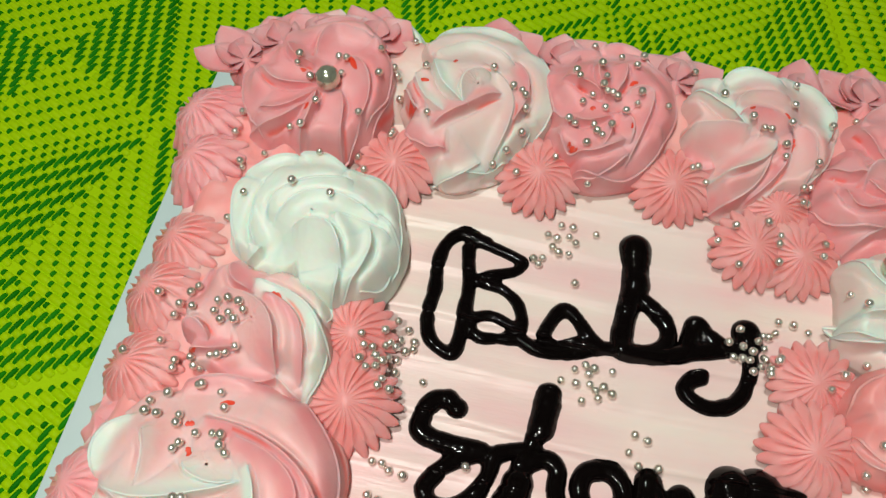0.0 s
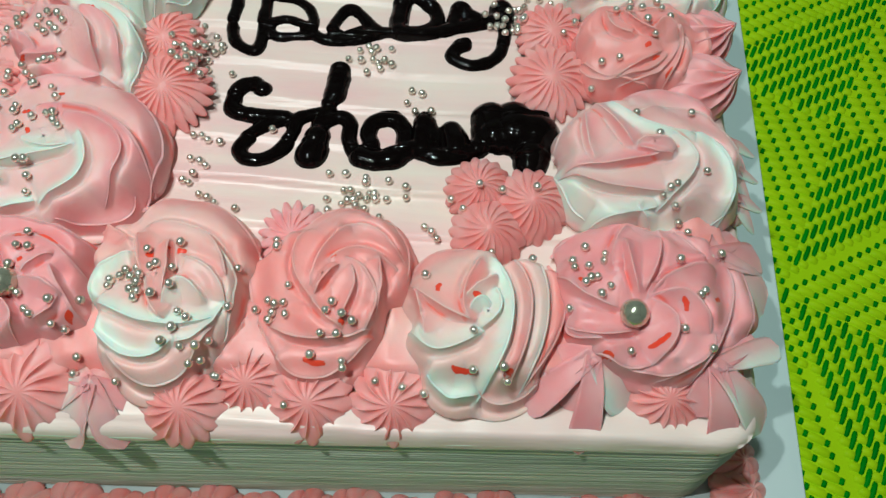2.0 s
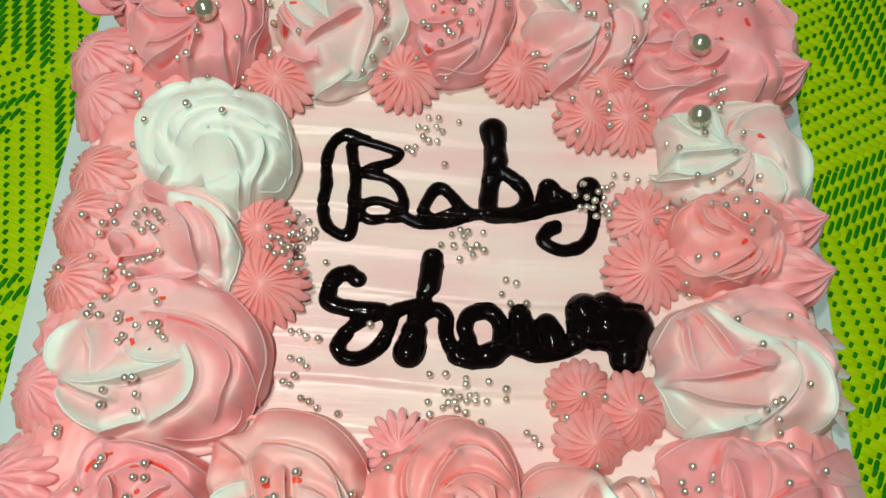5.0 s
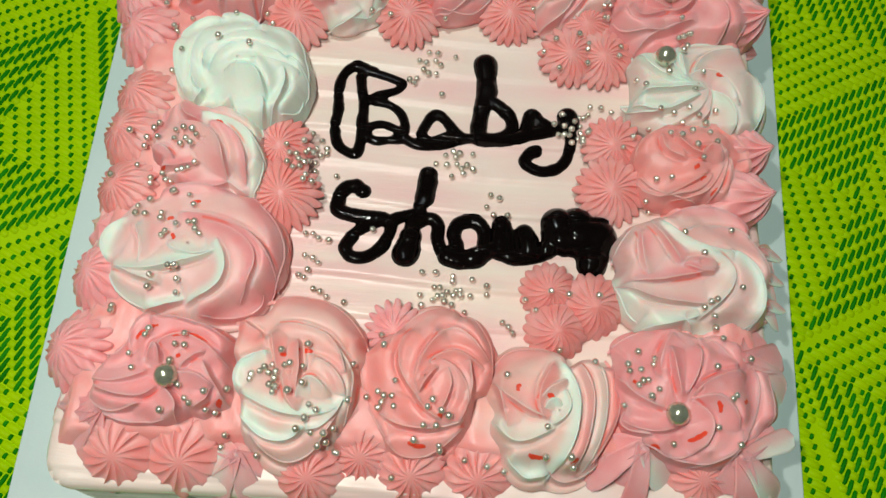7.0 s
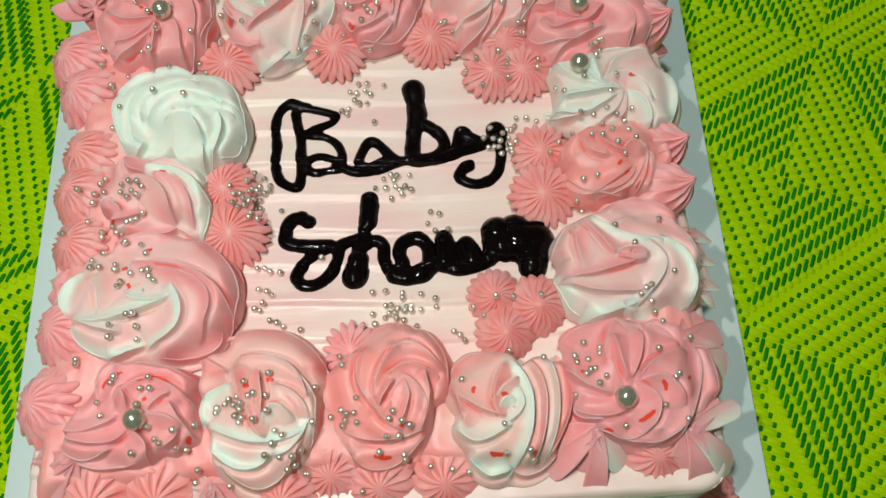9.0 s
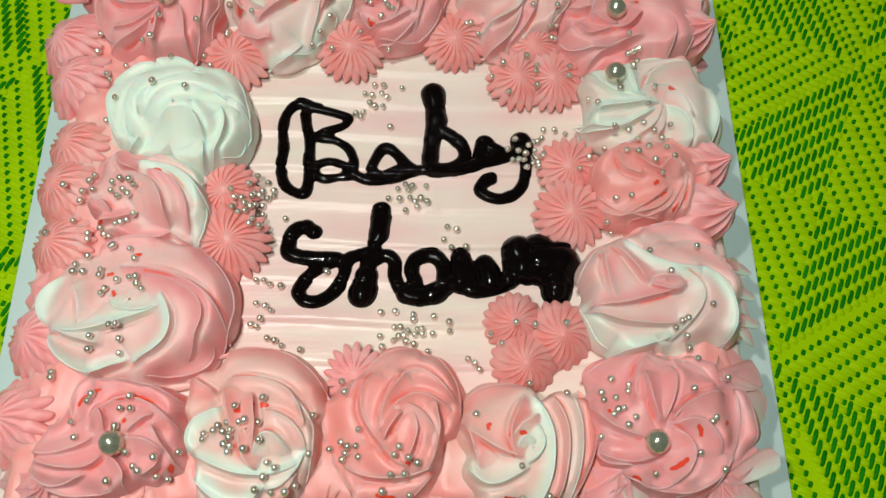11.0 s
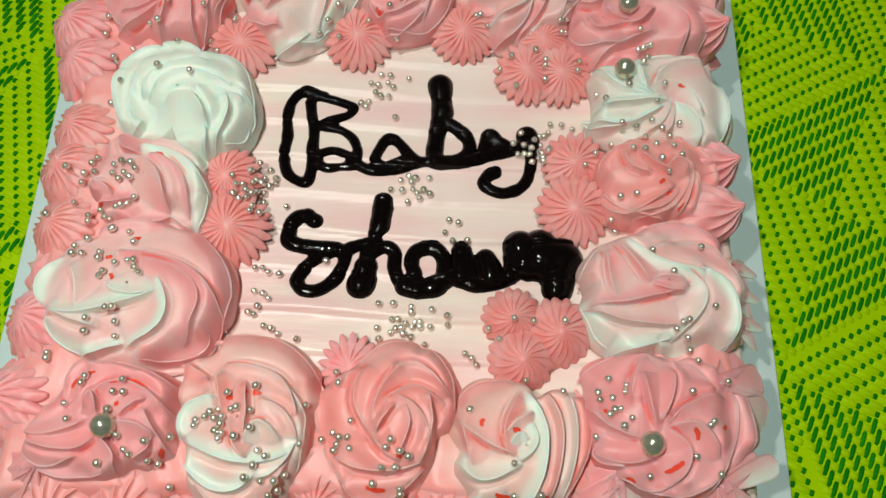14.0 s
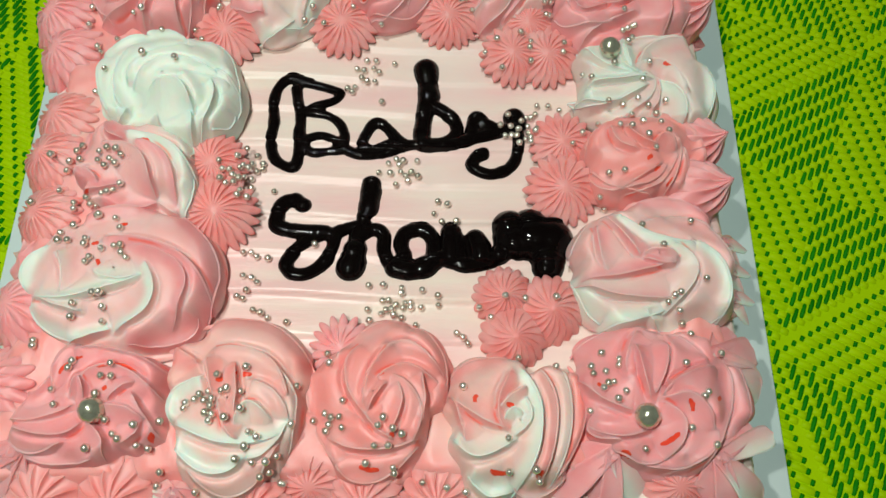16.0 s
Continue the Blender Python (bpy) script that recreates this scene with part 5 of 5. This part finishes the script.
SPRINKLES.append(((2, 67), (6.5, 67), (15.6, 65.7), (-2.5, 61.6), (1, 60.7), (5.6, 62.3), (-0.1, 57.1), (2.5, 55.5), (6.4, 55.5), (8.3, 60.1), (-6.6, 50.7), (-3.2, 51.9), (-4.2, 48.7), (10.1, 43.2), (-5.4, 90.3), (-18.5, 81.9), (-24.6, 87.6), (-28.5, 83.4), (8.8, 83.1), (-20.1, 95.2),))
SPRINKLES.append(((60, 68.1), (67.2, 60.3), (76.2, 77.5), (80.9, 73.3), (80.6, 69.5), (65.7, 74.2), (97.5, 72.2), (96.4, 67.8), (80.6, 62.1), (88.4, 93.9), (89.3, 87.9), (103.2, 22.7), (98.2, 16), (109.9, -9.4), (113, -12.1), (111.8, 28.8), (84.5, 42.8), (89.9, 42.7), (95.1, 40.7),))
SPRINKLES.append(((70.5, 36), (66.4, 30.1), (68.7, 26.1), (71.4, 29.5), (72, 26), (76.1, 32.1), (79.3, 36.4), (81.3, 36.4), (83.5, 38.2), (83, 24.9), (74.9, 28.4), (79.7, 31.4), (80.4, 26.9), (82.6, 24.1), (74.3, 24.8), (78.5, 23.9), (80.4, 21.1), (79.7, 27.6), (75.1, 20.5), (80.6, 19.7),))
SPRINKLES.append(((14.4, 10), (18, 12.4), (21.2, 11.7), (27.6, 11.9), (19.4, 9.3), (15.3, 4.8), (20.2, 5.5), (22.4, 3.5), (25.1, 5.5), (18.1, -0.6), (23.5, 0.9), (28.2, 3.4), (10.1, 4.9), (37.4, -9.1), (41.7, -10.5), (35.7, -15.7), (39.3, -19.3), (45.8, -19),))
SPRINKLES.append(((105.2, 52), (107.6, 45.3), (117.7, 52.2), (134.1, 54), (130.7, 44.9), (141.5, 35.9), (114.2, 34.5), (128.1, 35.6), (122.1, 33.8), (125.5, 30.1), (133.1, 32.2), (136.2, 28.9), (136.4, 21.3), (139.2, 16.7), (129, 22.6), (118, 20.1), (122.4, 17.8), (129.8, 13.8), (133.1, 9.2), (119.4, -0.6), (113, -0.9), (123.9, -28.2), (145.8, -24.6), (131.3, -38.3),))
SPRINKLES.append(((-120.1, -21), (-113.8, -16.4), (-117, -30.7), (-121.5, -34.2), (-117.3, -38.2), (-121.6, -38), (-110, -37.3), (-107.7, -25.8), (-106.8, -25.3), (-99.7, -26.9), (-96.5, -32.1), (-93.7, -41), (-96.6, -41.1), (-102.2, -42), (-109.8, -40), (-107.9, -48.2), (-106.6, -46), (-93, -44.3), (-90.7, -46.5), (-101.3, -62.1), (-99, -61.5), (-108.6, -67.4), (-97.5, -67.5), (-109.2, -72.2), (-97.3, -73.1), (-126, -79.6), (-126, -81.6),))
SPRINKLES.append(((-47.9, -35.4), (-41.8, -37.5), (-36.9, -38.2), (-44.5, -35.4), (-46.8, -46.8), (-42.9, -47.9), (-40.2, -50.2), (-44.5, -53.2), (-48.5, -56), (-46, -57), (-41, -62.3), (-37.7, -63.5), (-34.6, -65.7), (-26.4, -67.6), (-16.9, -31.3),))
SPRINKLES.append(((-110.9, -101.4), (-104.4, -93.9), (-103.6, -91.1), (-91.5, -96.8), (-87.5, -96.8), (-92.3, -103.4), (-108, -108), (-87.6, -113.1), (-76.3, -115.2), (-84.5, -118.3), (-81.8, -120.3), (-93.7, -123.5), (-76.4, -121.7), (-73.6, -121.8), (-69.8, -112.5), (-87.8, -92.3),))
SPRINKLES.append(((-47.5, -95.9), (-36.6, -92.7), (-50.9, -102), (-53.4, -103.1), (-58.7, -106.1), (-59.3, -108.3), (-51.3, -105.6), (-48.4, -107.9), (-44.9, -102.1), (-47.8, -104.8), (-42.3, -101.5), (-38.1, -102.3), (-36.7, -109.2), (-50.1, -110.6), (-47.6, -111.2), (-48.4, -113.6), (-42.3, -112.8), (-55.2, -104.9), (-18, -98.8), (-18.2, -113.7), (-33.3, -117.5), (-30, -119.7), (-34.4, -122.1), (-31.4, -127.7), (-37.4, -127.1), (-25.8, -127.9), (-23.3, -125.3), (-28.6, -132.5), (-26.3, -130.4), (-21.1, -134.7), (-68.4, -130.4), (-69.9, -135.7), (-54.3, -137.5),))
SPRINKLES.append(((-7, -82.4), (-5.2, -89), (0.9, -104), (-5.7, -108.2), (-2.9, -110.2), (0.3, -110.5), (-3.9, -112.7), (-5.1, -114.9), (1.5, -114.6), (-11.1, -110.6), (17.3, -111.3), (14.9, -114.9), (20.9, -115.3), (24.3, -117.1), (14.1, -121.4), (19, -121.2), (10.6, -127.3), (21, -128.4), (21.4, -130.4), (-21.9, -134.4), (32.6, -133.4), (42, -135.5), (49.6, -136.2), (2.6, -142.9),))
SPRINKLES.append(((7.6, -61.2), (8.6, -66.1), (13.9, -56.5), (16.6, -56.7), (22.2, -54.3), (26, -57.2), (31, -52.6), (37.8, -55.3), (38.1, -58.4), (30.7, -59.9), (26.2, -59.9), (22.8, -60.2), (19.9, -58.6), (15.7, -61.2), (13.5, -63.1), (22.5, -64.8), (19, -63.5), (28.5, -68), (7.8, -50.8), (14.1, -50.4), (22.1, -51.7), (45.9, -71.5), (48.7, -73.5), (50.8, -75.4), (24, -57.9), (18.1, -60.8),))
SPRINKLES.append(((71.1, -83.3), (84.6, -90.1), (47.8, -98.8), (64.7, -119.1), (65, -130), (75.3, -130), (76.3, -133.2), (65.8, -58.5), (87, -59.6), (60.3, -66.6), (56, -61), (74.9, -58.4),))
SPRINKLES.append(((148.3, -52.4), (136.9, -59.2), (134.9, -59.9), (132.6, -61.9), (137.3, -64.6), (139.7, -68.1), (141.7, -74.2), (152.7, -82.2), (103.7, -83.7), (111.1, -86.1), (110.1, -88.8), (99.3, -89.8), (99.2, -93), (104.2, -91.8), (104.7, -96.7), (107, -96.2), (102.4, -98.9), (107.4, -103.4), (111.1, -99.8), (98.2, -106.8), (135.6, -88.4), (142.7, -100.1), (141.4, -101.5), (135.7, -113.6), (117.5, -121.2), (144.3, -120),))
SPRINKLES.append(((-111.5, 109.5), (-112.7, 108), (-93.1, 113.1), (-96.9, 114.9), (-94, 107.1), (-98.7, 108.2), (-105.8, 101.8), (-95.6, 103.4), (-100.6, 90.4), (-102.3, 78.6), (-107.4, 79.5), (-131, 87.4), (-131.7, 78.4), (-123.5, 62.9), (-82, 88.5), (-79.5, 108.3), (-82.2, 122.7), (-76.1, 117.9), (-74.9, 116.4), (-71.2, 137.8), (-61.5, 115.4), (-71, 107.2), (-56.4, 94.2), (-35, 120.2), (-25.7, 114.6), (-22.3, 112.5), (-20.7, 110), (-20.5, 105.2), (-28.8, 83.1), (-69.8, 87.3), (-69.4, 88.6), (-80.6, 77.9), (-76.9, 72.6),))
SPRINKLES.append(((-2.6, 123.7), (-0.9, 120.7), (3.8, 152), (6.3, 127.9), (14.9, 140.7), (20.6, 134), (23.8, 144), (8.9, 123.3), (5.6, 115.8), (8.3, 118), (10, 116.4), (12.1, 117.3), (14.2, 117.3), (1.7, 111.9), (10.4, 110.3), (23.3, 119.3), (22.7, 114.8), (18.5, 109.3), (-2.9, 103), (0.2, 102), (7.4, 102.6), (8.8, 99.3), (11.1, 97.2), (13.7, 101.4), (5.5, 93.2), (34.2, 116.3), (46.1, 144.7),))
SPRINKLES.append(((55.3, 124.8), (84.9, 141.4), (82.2, 126.6), (65.9, 115.9), (71.2, 113.3), (73.7, 113.2), (80.2, 108.4), (79.8, 102.5), (91.3, 101.7), (99.3, 123.4), (110.6, 132.9), (80.3, 116.1), (123.1, 120), (125.6, 122.1), (128.3, 123.6), (136, 125.6), (148.1, 128.4), (129.6, 116.6), (140, 121.7), (125, 84.5), (125.8, 77.9), (128.1, 79.2), (130.1, 80.6), (131.5, 80.8), (90.8, 89), (91.5, 96.5), (47.3, 96), (49.4, 97), (53.8, 91.6), (129.3, 71.9), (125.3, 66),))
LARGE = ((-93.0, -110.0), (118.5, -109.5), (-98.5, 102.4), (120.0, 98.3), (116.0, 60.0))


def sprinkle():
    """Silver balls dropped on the cream, half sunk where it is soft."""
    bpy.context.view_layer.update()
    graph = bpy.context.evaluated_depsgraph_get()

    def resting(x, y):
        hit, place, normal, _, ob, _ = scene.ray_cast(graph, Vector((x, y, 0.3)), Vector((0, 0, -1)))
        ob = ob.original
        if ob.name.startswith(("petal", "gel_streak", "petal_edge")):
            ob = ob.parent
        return place, normal if normal.z > 0 else -normal, ob

    found = [(resting(x / 1000, y / 1000), k) for k, group in enumerate(SPRINKLES) for x, y in group]
    pearls = [resting(x / 1000, y / 1000) for x, y in LARGE]
    small = [ball("sugar_pearl", r, 6, SILVER) for r in (0.00146, 0.00158, 0.00172)]
    for n, ((place, normal, ob), k) in enumerate(found):
        r = (0.00146, 0.00158, 0.00172)[n % 3]
        at = place + (normal + Vector((0, 0, 1.5))).normalized() * r * 0.92
        holder = ob if ob.name.startswith(("rosette", "piped_star")) else cake
        bead = new("sugar_pearl", small[n % 3])
        bead.parent = holder
        bead.matrix_parent_inverse = holder.matrix_world.inverted()
        bead.matrix_world = Matrix.Translation(at) @ Matrix.Rotation(n * 1.3, 4, "X")
    pearl = ball("pearl", 0.0050, 12, NACRE)
    for place, normal, ob in pearls:
        bead = new("pearl", pearl)
        bead.matrix_world = Matrix.Translation(place + Vector((0, 0, 0.0034)))
        tagged(bead, "large glossy green-grey pearl set in a cream rosette", "pearl", "large pearls on the cake")


sprinkle()


# ---- woven mat ----
COL, ROW = 0.0034, 0.0045
U, V = Vector((0.915, -0.404)), Vector((0.404, 0.915))
mat = tagged(new("woven_mat"), "lime and dark green woven plastic mat with a diamond pattern", "mat", kind="structure")


def warp_up(i, j):
    """Whether the dark strand i lies over the lime strand j: long floats and short ones change places in a quilt of
    oblong fields, each halved along a diagonal, the diagonals meeting in pinwheels."""
    u, v = (i * COL - 0.221) / 0.0792, (j * ROW - 0.254) / 0.1085
    odd, high = math.floor(u) % 2, math.floor(v) % 2
    fu, fv = u - math.floor(u), v - math.floor(v)
    s = 1 if odd == high else -1
    long = (fv > fu) == (odd == 0) if s > 0 else (fu + fv > 1) == (odd == 0)
    return ((j - s * i) % 3 != 0, True) if long else ((j - s * i) % 3 == 0, False)


def pillow(width, length, low, high):
    """A short flattened strand, rounded along its length and at its ends."""
    rows = ((-0.5, 0.0, 0.8), (-0.34, 0.75, 1.0), (0.0, 1.0, 1.0), (0.34, 0.75, 1.0), (0.5, 0.0, 0.8))
    verts, faces = [], []
    for at, lift, wide in rows:
        z = low + (high - low) * lift
        verts += [(-width / 2 * wide, at * length, low - 0.0006), (-width * 0.32 * wide, at * length, z), (width * 0.32 * wide, at * length, z), (width / 2 * wide, at * length, low - 0.0006)]
    for k in range(len(rows) - 1):
        for i in range(3):
            faces.append((k * 4 + i, k * 4 + i + 1, k * 4 + 5 + i, k * 4 + 4 + i))
    return verts, faces


def weave():
    reach = 0.80
    kinds = {"dash": pillow(COL * 0.80, ROW * 2.0, -0.0007, 0.0005), "dot": pillow(COL * 0.74, ROW * 0.74, -0.0006, 0.0005),
             "weft_long": pillow(ROW * 1.04, COL * 2.45, -0.0007, 0.0004), "weft": pillow(ROW * 1.0, COL * 1.5, -0.0007, 0.0003)}
    shared = {}
    for kind, (vs, fs) in kinds.items():
        shared[kind] = mesh_of("strand", vs, fs, GREEN if kind in ("dash", "dot") else LIME)
    bulk = {GREEN.name: ([], []), LIME.name: ([], [])}
    singles = 0
    ni, nj = int(reach / COL), int(reach / ROW)
    for i in range(-ni, ni):
        for j in range(-nj, nj):
            up, longs = warp_up(i, j)
            centre = U * (i * COL) + V * (j * ROW)
            if up:
                if longs:
                    if warp_up(i, j - 1)[0]:
                        continue
                    double = warp_up(i, j + 1)[0]
                    kind = "dash" if double else "dot"
                    centre = centre + V * (ROW * 0.5 if double else 0)
                else:
                    kind = "dot"
                turn = math.atan2(V.y, V.x) - math.pi / 2
            else:
                if warp_up(i - 1, j)[0] is False and not longs:
                    continue
                kind = "weft" if longs or warp_up(i + 1, j)[0] else "weft_long"
                centre = centre + U * (COL * 0.5 if kind == "weft_long" else 0)
                turn = math.atan2(U.y, U.x) - math.pi / 2
            x, y = centre
            if abs(x - 0.02) > 0.5 or abs(y - 0.08) > 0.48 or (BX0 + 0.004 < x < BX1 - 0.004 and BY0 + 0.004 < y < BY1 - 0.004):
                continue
            m = Matrix.Translation((x, y, -0.0002)) @ Matrix.Rotation(turn + 0.03 * noise.noise((x * 90, y * 90, 1)), 4, "Z")
            if singles < 300 and 0.207 < x < 0.262 and -0.055 < y < 0.02:
                child("strand", shared[kind], mat, m)
                singles += 1
                continue
            vs, fs = bulk[GREEN.name if kind in ("dash", "dot") else LIME.name]
            o = len(vs)
            lv, lf = kinds[kind]
            c, s = m[0][0], m[1][0]
            vs.extend((x + c * a - s * b, y + s * a + c * b, z - 0.0002) for a, b, z in lv)
            fs.extend(tuple(o + k for k in face) for face in lf)
    for look_of, colour in ((GREEN, "dark green"), (LIME, "lime")):
        vs, fs = bulk[look_of.name]
        tagged(child("strand_field", mesh_of("strand_field", vs, fs, look_of), mat, None, colour + " woven plastic strands"), kind="stuff")
    child("backing", box_mesh("backing", -0.482, 0.522, -0.402, 0.562, -0.004, -0.0011, LIME), mat, None, "lime plastic strands under the weave")


weave()
